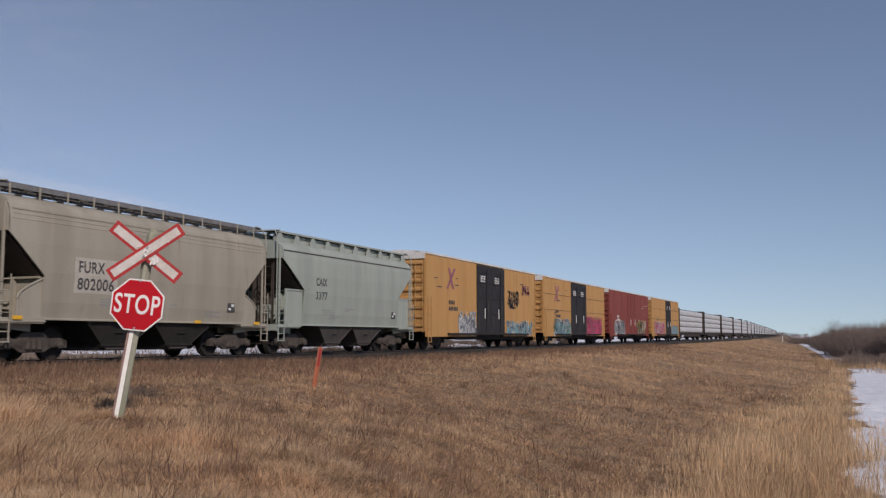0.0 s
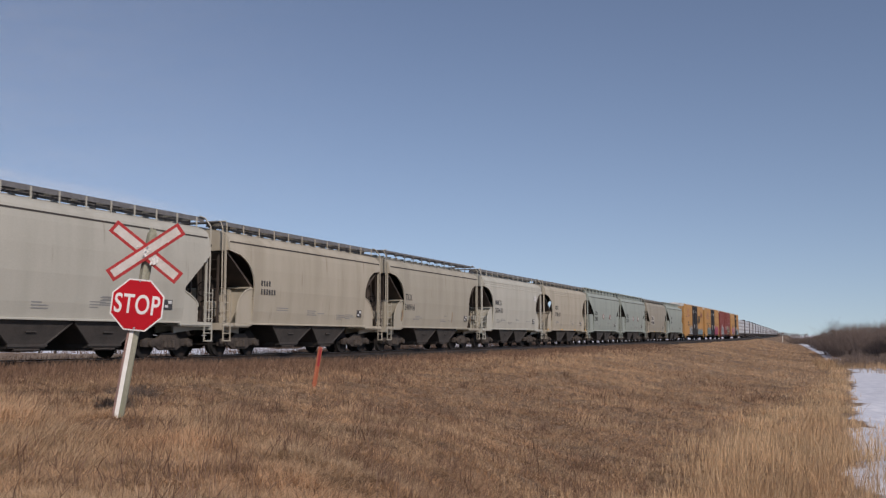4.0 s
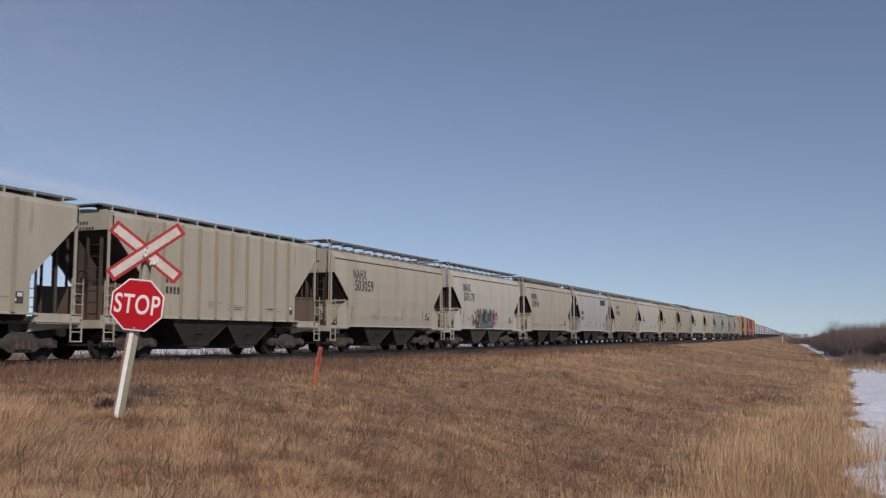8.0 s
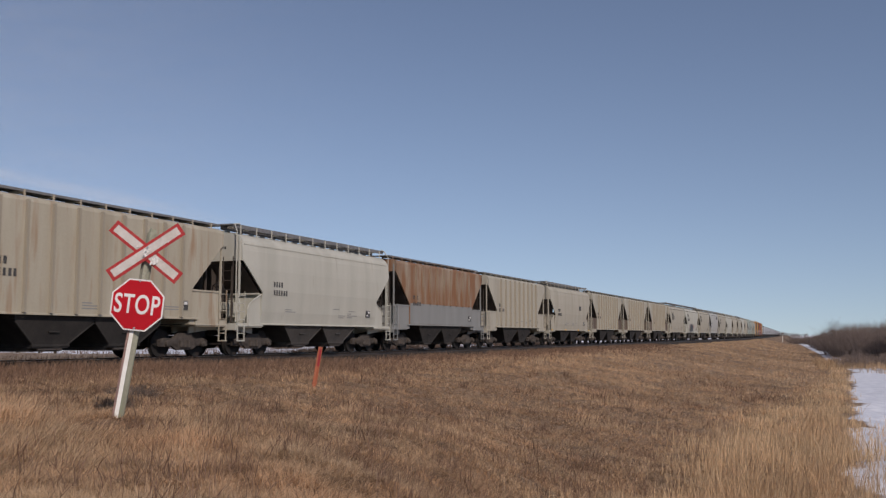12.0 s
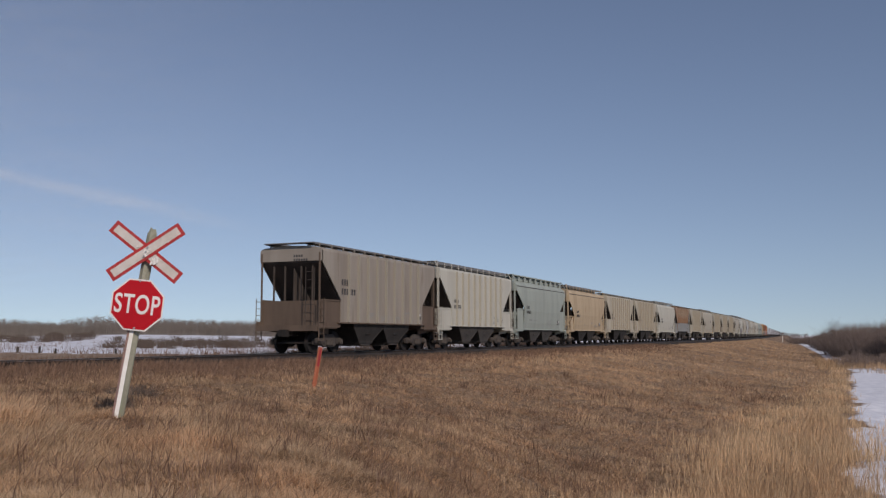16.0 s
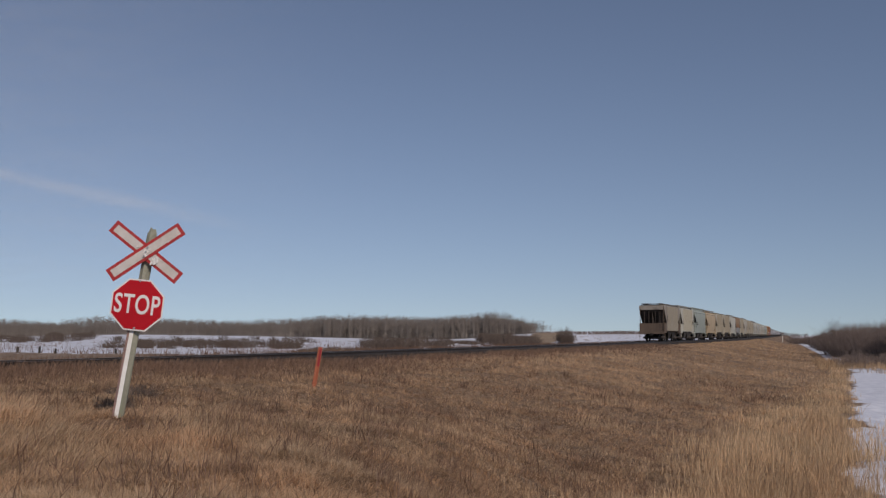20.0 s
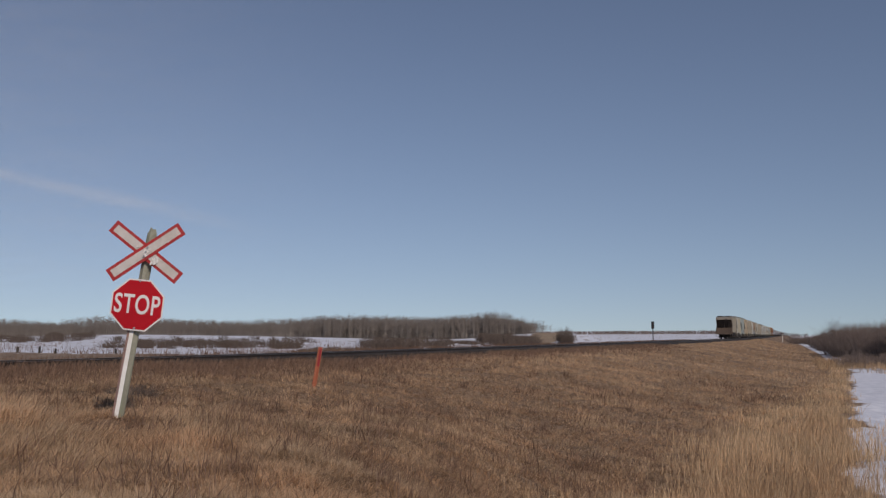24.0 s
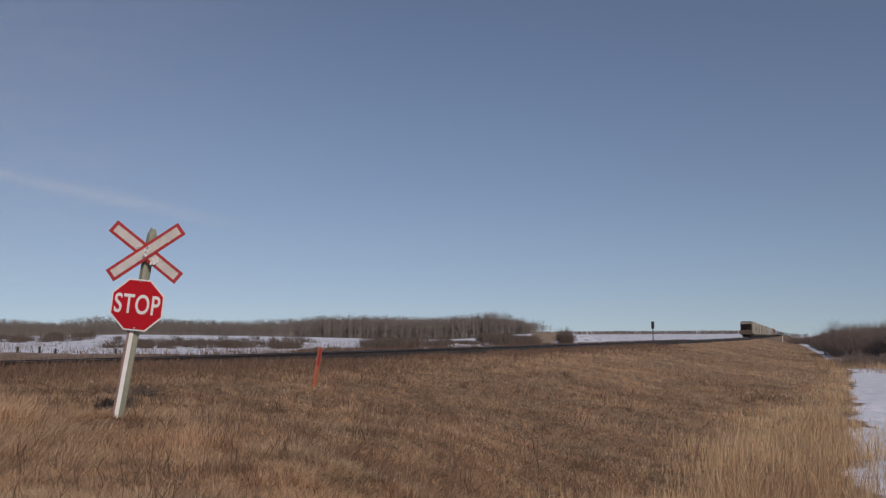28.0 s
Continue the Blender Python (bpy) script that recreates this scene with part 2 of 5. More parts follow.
# ---- mesh helpers ----
def box(bm, x0, x1, y0, y1, z0, z1):
    v = [bm.verts.new((x, y, z)) for x in (x0, x1) for y in (y0, y1) for z in (z0, z1)]
    for f in ((0, 1, 3, 2), (4, 6, 7, 5), (0, 4, 5, 1), (2, 3, 7, 6), (0, 2, 6, 4), (1, 5, 7, 3)):
        bm.faces.new([v[i] for i in f])


def tube(bm, p, q, r, n=6, r2=None):
    p, q = Vector(p), Vector(q)
    z = (q - p).normalized()
    x = z.orthogonal().normalized()
    y = z.cross(x)
    r2 = r if r2 is None else r2
    rings = [[bm.verts.new(c + (x * math.cos(a) + y * math.sin(a)) * s) for a in (2 * math.pi * i / n for i in range(n))] for c, s in ((p, r), (q, r2))]
    for i in range(n):
        bm.faces.new((rings[0][i], rings[0][(i + 1) % n], rings[1][(i + 1) % n], rings[1][i]))
    bm.faces.new(rings[0][::-1])
    bm.faces.new(rings[1])


def prism(bm, pts, axis, a, b):
    """A flat outline of (u, v) pairs drawn out along an axis from a to b."""
    def at(u, v, w):
        return {"x": (w, u, v), "y": (u, w, v), "z": (u, v, w)}[axis]
    lo = [bm.verts.new(at(u, v, a)) for u, v in pts]
    hi = [bm.verts.new(at(u, v, b)) for u, v in pts]
    k = len(pts)
    for i in range(k):
        bm.faces.new((lo[i], lo[(i + 1) % k], hi[(i + 1) % k], hi[i]))
    bm.faces.new(lo[::-1])
    bm.faces.new(hi)


def mesh_of(bm, name, bevel=0.0, smooth=False):
    if bevel:
        bmesh.ops.bevel(bm, geom=bm.edges[:], offset=bevel, segments=1, affect="EDGES", profile=0.5)
    bmesh.ops.recalc_face_normals(bm, faces=bm.faces)
    me = bpy.data.meshes.new(name)
    bm.to_mesh(me)
    bm.free()
    me.materials.append(None)
    if smooth:
        for f in me.polygons:
            f.use_smooth = True
    return me


MESHES = {}


def shared(key, build, bevel=0.0, smooth=False):
    """The mesh of that key, built once."""
    if key not in MESHES:
        bm = bmesh.new()
        build(bm)
        MESHES[key] = mesh_of(bm, key, bevel, smooth)
    return MESHES[key]


def part(name, data, material, parent, label="", at=None):
    """One mesh object under a thing or a part; data: a bmesh or a mesh."""
    me = data if isinstance(data, bpy.types.Mesh) else mesh_of(data, name)
    ob = new(name, me)
    ob.material_slots[0].link = "OBJECT"
    ob.material_slots[0].material = material
    ob.parent = parent
    if at is not None:
        ob.matrix_local = at
    if label:
        tagged(ob, label)
    return ob


def thing(name, label, category, at=None, group="", kind=""):
    ob = new(name)
    ob.empty_display_size = 0.2
    if at is not None:
        ob.matrix_basis = at
    return tagged(ob, label, category, group, kind)


def lettering(body, width, height, deep, weight=0.004):
    """Letters of the built-in font as a mesh of that size, upright and facing -y."""
    cu = bpy.data.curves.new("lettering", "FONT")
    cu.body, cu.align_x, cu.align_y = body, "CENTER", "CENTER"
    cu.offset, cu.extrude, cu.space_character = weight, 0.02, 1.08
    ob = new("lettering", cu)
    me = bpy.data.meshes.new_from_object(ob.evaluated_get(bpy.context.evaluated_depsgraph_get()))
    bpy.data.objects.remove(ob)
    co = np.empty(len(me.vertices) * 3, np.float32)
    me.vertices.foreach_get("co", co)
    co = co.reshape(-1, 3)
    lo, hi = co.min(0), co.max(0)
    co = (co - (lo + hi) / 2) / (hi - lo) * np.array([width, height, deep])
    me.vertices.foreach_set("co", np.stack([co[:, 0], -co[:, 2], co[:, 1]], -1).astype(np.float32).ravel())
    me.materials.clear()
    me.materials.append(None)
    me.update()
    return me


def sheet(name, verts, faces, material, tone=None):
    """A large mesh from arrays: verts (n, 3), faces (m, 3) or (m, 4), tone: a number for each vertex."""
    me = bpy.data.meshes.new(name)
    faces = np.asarray(faces, np.int32)
    k = faces.shape[1]
    me.vertices.add(len(verts))
    me.vertices.foreach_set("co", np.asarray(verts, np.float32).ravel())
    me.loops.add(faces.size)
    me.loops.foreach_set("vertex_index", faces.ravel())
    me.polygons.add(len(faces))
    me.polygons.foreach_set("loop_start", np.arange(0, faces.size, k, dtype=np.int32))
    if tone is not None:
        a = me.attributes.new("tone", "FLOAT", "POINT")
        a.data.foreach_set("value", np.asarray(tone, np.float32))
    me.materials.append(material)
    me.update(calc_edges=True)
    me.validate()
    return me


# ---- the line of the track and the lie of the land ----
BEND, RADIUS, ARC = 142.74, 2522.8, 122.96


def track_at(s):
    """Middle of the track at s metres along it, and its turn to the left in radians."""
    if s <= BEND:
        return 0.0, s, 0.0
    q, e = min(s - BEND, ARC), max(0.0, s - BEND - ARC)
    h = q / RADIUS
    return -RADIUS * (1 - math.cos(h)) - e * math.sin(h), BEND + RADIUS * math.sin(h) + e * math.cos(h), h


def climb(y):
    """The land and the track rise gently away from the crossing."""
    y = np.asarray(y, float) - 35
    return 0.0036 * (np.sqrt(y * y + 225) + y) / 2


def track_x(y):
    y = np.asarray(y, float)
    q = np.clip(y - BEND, 0, ARC)
    return -q * q / (2 * RADIUS) - np.clip(y - BEND - ARC, 0, None) * math.tan(ARC / RADIUS)


def smooth(v, a, b):
    t = np.clip((np.asarray(v, float) - a) / (b - a), 0, 1)
    return t * t * (3 - 2 * t)


def wave(x, y, size, seed=0.0):
    """Soft uneven swell between -1 and 1."""
    a = np.sin(x / size * 2.1 + seed) * np.cos(y / size * 1.7 + seed * 1.3)
    b = np.sin((x * 0.8 + y * 0.6) / size * 3.7 + seed * 2.1) * np.cos((y * 0.8 - x * 0.6) / size * 4.3 + seed)
    c = np.sin((x * 0.5 - y * 0.9) / size * 8.3 + seed * 0.7) * np.cos((y * 0.4 + x) / size * 7.1 + seed * 1.9)
    return 0.5 * a + 0.3 * b + 0.2 * c


def lumps(x, y, size, seed=0.0):
    """Uneven patches of no regular shape between about -1 and 1, in two octaves."""
    out = 0.0
    for k, (sc, w) in enumerate(((size, .68), (size * .43, .32))):
        u, v = np.asarray(x) / sc + 17.3 * k + seed, np.asarray(y) / sc - 9.1 * k + seed * 1.7
        u, v = u * .87 + v * .5, v * .87 - u * .5
        i, j = np.floor(u), np.floor(v)
        f, g = u - i, v - j
        f, g = f * f * (3 - 2 * f), g * g * (3 - 2 * g)

        def at_node(a, b):
            h = np.sin(a * 127.1 + b * 311.7 + seed * 13.7) * 43758.5453
            return (h - np.floor(h)) * 2 - 1
        out = out + w * ((at_node(i, j) * (1 - f) + at_node(i + 1, j) * f) * (1 - g) + (at_node(i, j + 1) * (1 - f) + at_node(i + 1, j + 1) * f) * g)
    return out


def ground_z(x, y):
    x, y = np.asarray(x, float), np.asarray(y, float)
    d = x - track_x(y)
    wide = d * (1 + 0.003 * np.clip(y - 85, 0, 160))
    right = np.interp(wide, [0, 2.7, 5, 9, 14, 18.5, 24, 40, 90, 400, 4000], [-0.42, -0.44, -0.50, -0.95, -1.75, -2.2, -2.3, -2.2, -1.8, -1.0, 3])
    near = np.interp(x, [0, 1.7, 2.3, 5, 9, 13, 21.5, 30, 60], [-0.42, -0.34, -0.22, -0.30, -0.44, -0.52, -0.92, -1.2, -1.3])
    w = smooth(x, 14, 18)
    v = 1 - smooth(x, 5, 12)
    b = 1 - smooth(y, 9 - 5 * w + 7 * v, 24 - 9 * w + 12 * v)
    right = right * (1 - b) + near * b
    left = np.interp(-d, [0, 2.7, 6, 14, 30, 60, 4000], [-0.42, -0.44, -0.55, -0.8, -1.2, -1.25, -1.25])
    road = (1 - smooth(y, 46, 60)) * (1 - smooth(-d, 30, 48))
    left = left * (1 - road) + np.minimum(left * 0 - 0.42, 0) * road
    hill = 1.5 * np.exp(-(((x + 115) / 55) ** 2 + ((y - 190) / 55) ** 2)) + 2.2 * np.exp(-(((x + 190) / 60) ** 2 + ((y - 230) / 60) ** 2))
    hill = hill + 2.6 * np.exp(-(((x + 57) / 20) ** 2 + ((y - 262) / 30) ** 2))
    r = np.hypot(x, y)
    far = np.clip(r - 750, 0, None) * 0.0055
    z = np.where(d > 0, right, left + hill * smooth(-d, 20, 50) + far * smooth(-d, 5, 60))
    rough = smooth(np.abs(d), 4, 8)
    z = z + rough * (0.11 * lumps(x, y, 3.6, 0.4) + 0.10 * lumps(x, y, 1.5, 2.0) * (1 - .6 * smooth(y, 45, 75)) + 0.10 * lumps(x, y, .7, 4.0) * (1 - smooth(y, 34, 56)))
    return z + climb(y)


def ground_sheet():
    xs = np.unique(np.concatenate([np.linspace(-3800, -400, 24), np.linspace(-400, -60, 60), np.linspace(-60, -8, 40), np.linspace(-8, 32, 220), np.linspace(32, 90, 40), np.linspace(90, 3800, 40)]))
    ys = np.unique(np.concatenate([np.linspace(-700, -20, 24), np.linspace(-20, 4, 16), np.linspace(4, 40, 200), np.linspace(40, 70, 90), np.linspace(70, 320, 120), np.linspace(320, 900, 50), np.linspace(900, 4300, 40)]))
    gx, gy = np.meshgrid(xs, ys)
    gz = ground_z(gx, gy)
    nx, ny = len(xs), len(ys)
    i = np.arange(nx * ny).reshape(ny, nx)
    faces = np.stack([i[:-1, :-1], i[:-1, 1:], i[1:, 1:], i[1:, :-1]], -1).reshape(-1, 4)
    me = sheet("ground", np.stack([gx, gy, gz], -1).reshape(-1, 3), faces, M["ground"])
    d = gx - track_x(gy)
    wide = d * (1 + 0.003 * np.clip(gy - 85, 0, 160))
    gd = d
    right = np.interp(wide, [0, 20, 21.1, 22.2, 30, 60], [-1.6, -1.4, -0.35, 0.62, 0.75, 0.3]) - .5 * (1 - smooth(gy, 30, 42)) + .38 * smooth(gd, 20.2, 21.0) * (1 - smooth(gy, 30, 42)) - .4 * smooth(gy, 62, 100) + .45 * np.exp(-((gy - 195) / 24) ** 2) + .35 * np.exp(-((gy - 128) / 14) ** 2) + .9 * smooth(gy, 280, 340) - 2.0 * (1 - smooth(gy, 8, 17))
    left = np.interp(-d, [0, 8, 20, 40, 4000], [-1.6, -1.3, 0.1, 0.35, 0.35]) - 1.6 * (1 - smooth(gy, 40, 48)) * (1 - smooth(-d, 22, 34))
    a = me.attributes.new("snow", "FLOAT", "POINT")
    a.data.foreach_set("value", np.where(d > 0, right, left).astype(np.float32).ravel())
    for f in me.polygons:
        f.use_smooth = True
    tagged(new("ground", me), "dry grassland ground with old patchy snow in ditch and fields", "ground", kind="structure")


ground_sheet()


# ---- track ----
def swept(name, profile, s0, s1, step, material, parent, label=""):
    """A profile of (across, height) pairs carried along the track."""
    ss = np.arange(s0, s1 + step, step)
    k = len(profile)
    verts = []
    for s in ss:
        x, y, h = track_at(float(s))
        for u, z in profile:
            verts.append((x + u * math.cos(h), y + u * math.sin(h), z + float(climb(y))))
    i = np.arange(len(ss) - 1)[:, None] * k
    j = np.arange(k)[None, :]
    faces = np.stack([i + j, i + (j + 1) % k, i + k + (j + 1) % k, i + k + j], -1).reshape(-1, 4)
    ob = new(name, sheet(name, verts, faces, material))
    ob.parent = parent
    return tagged(ob, label)


def railway_track():
    tr = thing("railway_track", "single railway track on dark ballast with wooden sleepers", "railway track", kind="structure")
    swept("ballast", [(-2.7, -0.5), (-1.65, -0.22), (-0.8, -0.19), (0.8, -0.19), (1.65, -0.22), (2.35, -0.5)], -380, 1700, 6, M["ballast"], tr, "dark crushed stone ballast")
    for c in (-0.753, 0.753):
        swept("rail", [(c - 0.07, -0.17), (c - 0.02, -0.14), (c - 0.02, -0.04), (c - 0.036, -0.03), (c - 0.036, -0.006), (c + 0.036, -0.006),
                       (c + 0.036, -0.03), (c + 0.02, -0.04), (c + 0.02, -0.14), (c + 0.07, -0.17)], -380, 1700, 6, M["rail"], tr)
        swept("railhead", [(c - 0.03, -0.008), (c - 0.03, 0.0), (c + 0.03, 0.0), (c + 0.03, -0.008)], -380, 1700, 6, M["railtop"], tr, "bright worn running surface")
    me = shared("sleeper", lambda bm: box(bm, -1.3, 1.3, -0.11, 0.11, -0.30, -0.165), 0.012)
    rnd = random.Random(4)
    for i in range(230):
        s = 6 + i * 0.56
        x, y, h = track_at(s)
        part("sleeper", me, M["sleeper"], tr, at=pose(x + rnd.uniform(-.03, .03), y + rnd.uniform(-.03, .03), float(climb(y)) + rnd.uniform(-.012, .006), 0, 0, math.degrees(h) + rnd.uniform(-1, 1)))
    bm = bmesh.new()
    for i in range(230, 900):
        x, y, h = track_at(6 + i * 0.56)
        c = float(climb(y))
        box(bm, x - 1.3, x + 1.3, y - 0.11, y + 0.11, c - 0.3, c - 0.165)
    tagged(part("far_sleepers", bm, M["sleeper"], tr), kind="stuff")


railway_track()


# ---- trucks, couplers and other shared fittings ----
def build_side_frame(bm):
    prism(bm, [(-1.22, .36), (-1.22, .56), (-.98, .64), (-.55, .60), (-.34, .80), (.34, .80), (.55, .60), (.98, .64), (1.22, .56), (1.22, .36), (1.0, .34),
               (.66, .40), (.40, .24), (-.40, .24), (-.66, .40), (-1.0, .34)], "x", -0.06, 0.06)
    for c in (-0.89, 0.89):
        tube(bm, (-0.02, c, .457), (0.17, c, .457), .12, 10)
        tube(bm, (0.17, c, .457), (0.20, c, .457), .07, 8)
    for c in (-.2, 0, .2):
        tube(bm, (0.09, c, .32), (0.09, c, .56), .075, 8)


def build_wheelset(bm):
    tube(bm, (-.9, 0, 0), (.9, 0, 0), .075, 8)
    for s in (-1, 1):
        tube(bm, (s * .685, 0, 0), (s * .72, 0, 0), .485, 24)
        tube(bm, (s * .72, 0, 0), (s * .82, 0, 0), .457, 24)
        tube(bm, (s * .80, 0, 0), (s * .845, 0, 0), .17, 12)


def build_bolster(bm):
    box(bm, -1.02, 1.02, -.2, .2, .46, .72)
    tube(bm, (0, 0, .7), (0, 0, .86), .19, 10)
    box(bm, -.95, .95, -1.3, -1.22, .40, .46)
    box(bm, -.95, .95, 1.22, 1.3, .40, .46)


def truck(car, y):
    b = part("truck", shared("bolster", build_bolster), M["steel"], car, "grimy steel four-wheel freight truck", pose(0, y, 0))
    for s in (-1, 1):
        part("side_frame", shared("side_frame", build_side_frame, 0.012), M["dusty"], b, at=pose(s * 1.02, 0, 0, 0, 0, 0 if s > 0 else 180))
        part("wheelset", shared("wheelset", build_wheelset), M["steel"], b, at=pose(0, s * 0.89, 0.457))


def build_coupler(bm):
    box(bm, -.09, .09, -.55, .25, .72, .90)
    box(bm, -.15, .15, .2, .47, .68, .98)
    box(bm, -.02, .16, .42, .58, .70, .95)


def build_ladder(height, rungs, width=0.42):
    def go(bm):
        for s in (-1, 1):
            box(bm, -.012, .012, s * width / 2 - .012, s * width / 2 + .012, 0, height)
        for i in range(rungs):
            z = (i + .5) * height / rungs
            tube(bm, (.0, -width / 2, z), (.0, width / 2, z), .014, 5)
    return go


def build_stirrup(bm):
    for s in (-1, 1):
        box(bm, -.015, .015, s * .2 - .02, s * .2 + .02, -.55, 0)
    box(bm, -.03, .03, -.22, .22, -.56, -.52)
    box(bm, -.02, .02, -.2, .2, -.29, -.26)


def build_brake_wheel(bm):
    n = 14
    for i in range(n):
        a, b = 2 * math.pi * i / n, 2 * math.pi * (i + 1) / n
        tube(bm, (.26 * math.cos(a), 0, .26 * math.sin(a)), (.26 * math.cos(b), 0, .26 * math.sin(b)), .02, 5)
    for a in (0.3, 1.35, 2.4, 3.45, 4.5, 5.55):
        tube(bm, (0, 0, 0), (.26 * math.cos(a), 0, .26 * math.sin(a)), .013, 4)
    tube(bm, (0, -.05, 0), (0, .12, 0), .05, 8)


def bars(bm, x, y0, z0, rows, height, width, gap, rnd, lean=0.0):
    """Rows of short plain bars, as unreadable stencilled marks."""
    for r, count in enumerate(rows):
        z = z0 - r * height * 1.55
        for i in range(count):
            y = y0 + i * (width + gap)
            w = width * rnd.uniform(.8, 1.0)
            box(bm, x, x + .006, y, y + w, z, z + height)


# ---- covered hopper ----
HALF = 5.85
Z_LEVELS = [1.17, 1.25, 1.6, 2.0, 2.25, 2.4, 2.55, 2.7, 2.85, 3.0, 3.15, 3.3, 3.45, 3.6, 3.8, 4.0, 4.15, 4.26, 4.36, 4.44]
CUTS = {"arched": (3.72, 2.5, 4.3), "straight": (3.42, 2.3, 4.6), "ribbed": (3.85, 2.25, 4.22), "deep": (3.95, 2.25, 4.45), "cut": (3.72, 2.55, 4.3)}


def hopper_half(style, z):
    """Half the length of the side sheet at height z."""
    hi, lo, inner = CUTS[style]
    if z >= hi:
        return HALF
    if z <= lo:
        return inner
    u = (z - lo) / (hi - lo)
    if style == "arched":
        return HALF - (HALF - inner) * math.sqrt(max(0, 1 - u ** 2))
    return inner + (HALF - inner) * u


def hopper_out(style, z):
    """Half the width of the body at height z."""
    if style == "ribbed":
        return float(np.interp(z, [1.17, 1.3, 4.26, 4.36, 4.44], [1.50, 1.52, 1.52, 1.48, 1.25]))
    return float(np.interp(z, [1.17, 1.6, 2.4, 3.2, 3.8, 4.0, 4.15, 4.26, 4.36, 4.44], [1.46, 1.53, 1.59, 1.59, 1.55, 1.52, 1.47, 1.39, 1.25, 1.0]))


def build_hopper_shell(style):
    foot = sill_foot(style)
    levels = sorted({z for z in Z_LEVELS + [CUTS[style][0], CUTS[style][1]] if z > foot + .02} | {foot})

    def go(bm):
        for side in (-1, 1):
            grids = []
            for inset in (0.0, 0.05):
                g = []
                for z in levels:
                    h = hopper_half(style, z)
                    o = hopper_out(style, z) - inset
                    g.append([bm.verts.new((side * o, h * k, z - inset * 0.4 * (z > 4))) for k in (-1, -.5, 0, .5, 1)])
                grids.append(g)
            for g in grids:
                for a, b in zip(g, g[1:]):
                    for i in range(4):
                        bm.faces.new((a[i], a[i + 1], b[i + 1], b[i]))
            o, q = grids
            for a in range(len(levels) - 1):
                for e in (0, 4):
                    bm.faces.new((o[a][e], o[a + 1][e], q[a + 1][e], q[a][e]))
            for i in range(4):
                bm.faces.new((o[0][i], o[0][i + 1], q[0][i + 1], q[0][i]))
        top = hopper_out(style, 4.44)
        prism(bm, [(-top, 4.40), (-top, 4.44), (-top * .5, 4.49), (0, 4.51), (top * .5, 4.49), (top, 4.44), (top, 4.40)], "y", -HALF, HALF)
        for s in (-1, 1):
            lo = CUTS[style][0]
            out = [(-hopper_out(style, z), z) for z in levels if z >= lo] + [(hopper_out(style, z), z) for z in reversed(levels) if z >= lo]
            prism(bm, out, "y", s * (HALF - .06), s * (HALF + .02))
    return go


def build_slope_sheet(style):
    hi, lo, inner = CUTS[style]

    def go(bm):
        prism(bm, [(HALF - .06, hi), (HALF - .06, hi - .07), (inner - .05, lo - .04), (2.6, 1.15), (2.5, 1.2), (inner - .1, lo + .02)], "x", -1.41, 1.41)
    return go


def build_end_wall(style):
    hi, lo, inner = CUTS[style]

    def go(bm):
        box(bm, -1.44, 1.44, inner - .06, inner - .02, 1.1, lo)
        box(bm, -1.44, 1.44, inner - .06, inner + .1, lo - .06, lo)
        for x in (-.5, .5):
            box(bm, x - .05, x + .05, inner, inner + .12, 1.1, lo)
    return go


def build_end_web(style):
    """The upright plate on the centre line below the slope sheet."""
    hi, lo, inner = CUTS[style]

    def go(bm):
        prism(bm, [(inner, 1.05), (5.6, 1.05), (5.6, hi - .05), (5.5, hi - .05), (inner, lo)], "x", -.02, .02)
    return go


def build_end_skirt(style):
    """A low side plate that closes the end platform."""
    hi, lo, inner = CUTS[style]
    top = lo - .06
    out = {"arched": 5.3, "straight": 5.45, "ribbed": 5.77, "deep": 5.45, "cut": 5.5}[style]

    def go(bm):
        if style in ("ribbed", "cut"):
            box(bm, 1.44, 1.47, inner - .05, out, 1.08, top)
            box(bm, 1.44, 1.50, inner - .05, out + .03, top, top + .06)
            box(bm, 1.44, 1.50, out - .03, out + .03, 1.08, top)
        else:
            # a gusset plate with a rounded shoulder and a flanged edge
            n = 7
            arc = [(inner - .05 + (out - inner) * math.sin(math.pi / 2 * k / n), 1.5 + (top - 1.5) * (math.cos(math.pi / 2 * k / n) if style == "arched" else 1 - .75 * k / n)) for k in range(n + 1)]
            prism(bm, [(inner - .05, 1.08)] + arc + [(out - .05, 1.08)], "x", 1.44, 1.47)
            for p, q in zip(arc, arc[1:]):
                tube(bm, (1.48, *p), (1.48, *q), .03, 5)
        if style == "ribbed":
            box(bm, 0, 1.44, out - .03, out + .01, 1.08, top)
    return go


def build_bay(bm):
    """One discharge hopper below the sill: steep side plates, ends that slope to the gate, stiffening flanges."""
    rings = []
    for z, hx, hy in ((1.29, 1.42, 1.43), (1.12, 1.40, 1.41), (.46, 1.22, .62), (.36, 1.22, .62)):
        rings.append([bm.verts.new((x, y, z)) for x, y in ((-hx, -hy), (hx, -hy), (hx, hy), (-hx, hy))])
    for a, b in zip(rings, rings[1:]):
        for i in range(4):
            bm.faces.new((a[i], a[(i + 1) % 4], b[(i + 1) % 4], b[i]))
    bm.faces.new(rings[-1])
    for s in (-1, 1):
        for e in (-1, 1):
            tube(bm, (s * 1.40, e * 1.39, 1.06), (s * 1.22, e * .62, .46), .025, 5)
        tube(bm, (s * 1.33, -.18, .80), (s * 1.33, .18, .80), .03, 5)
        box(bm, s * 1.22 - .03, s * 1.22 + .03, -.66, .66, .40, .47)


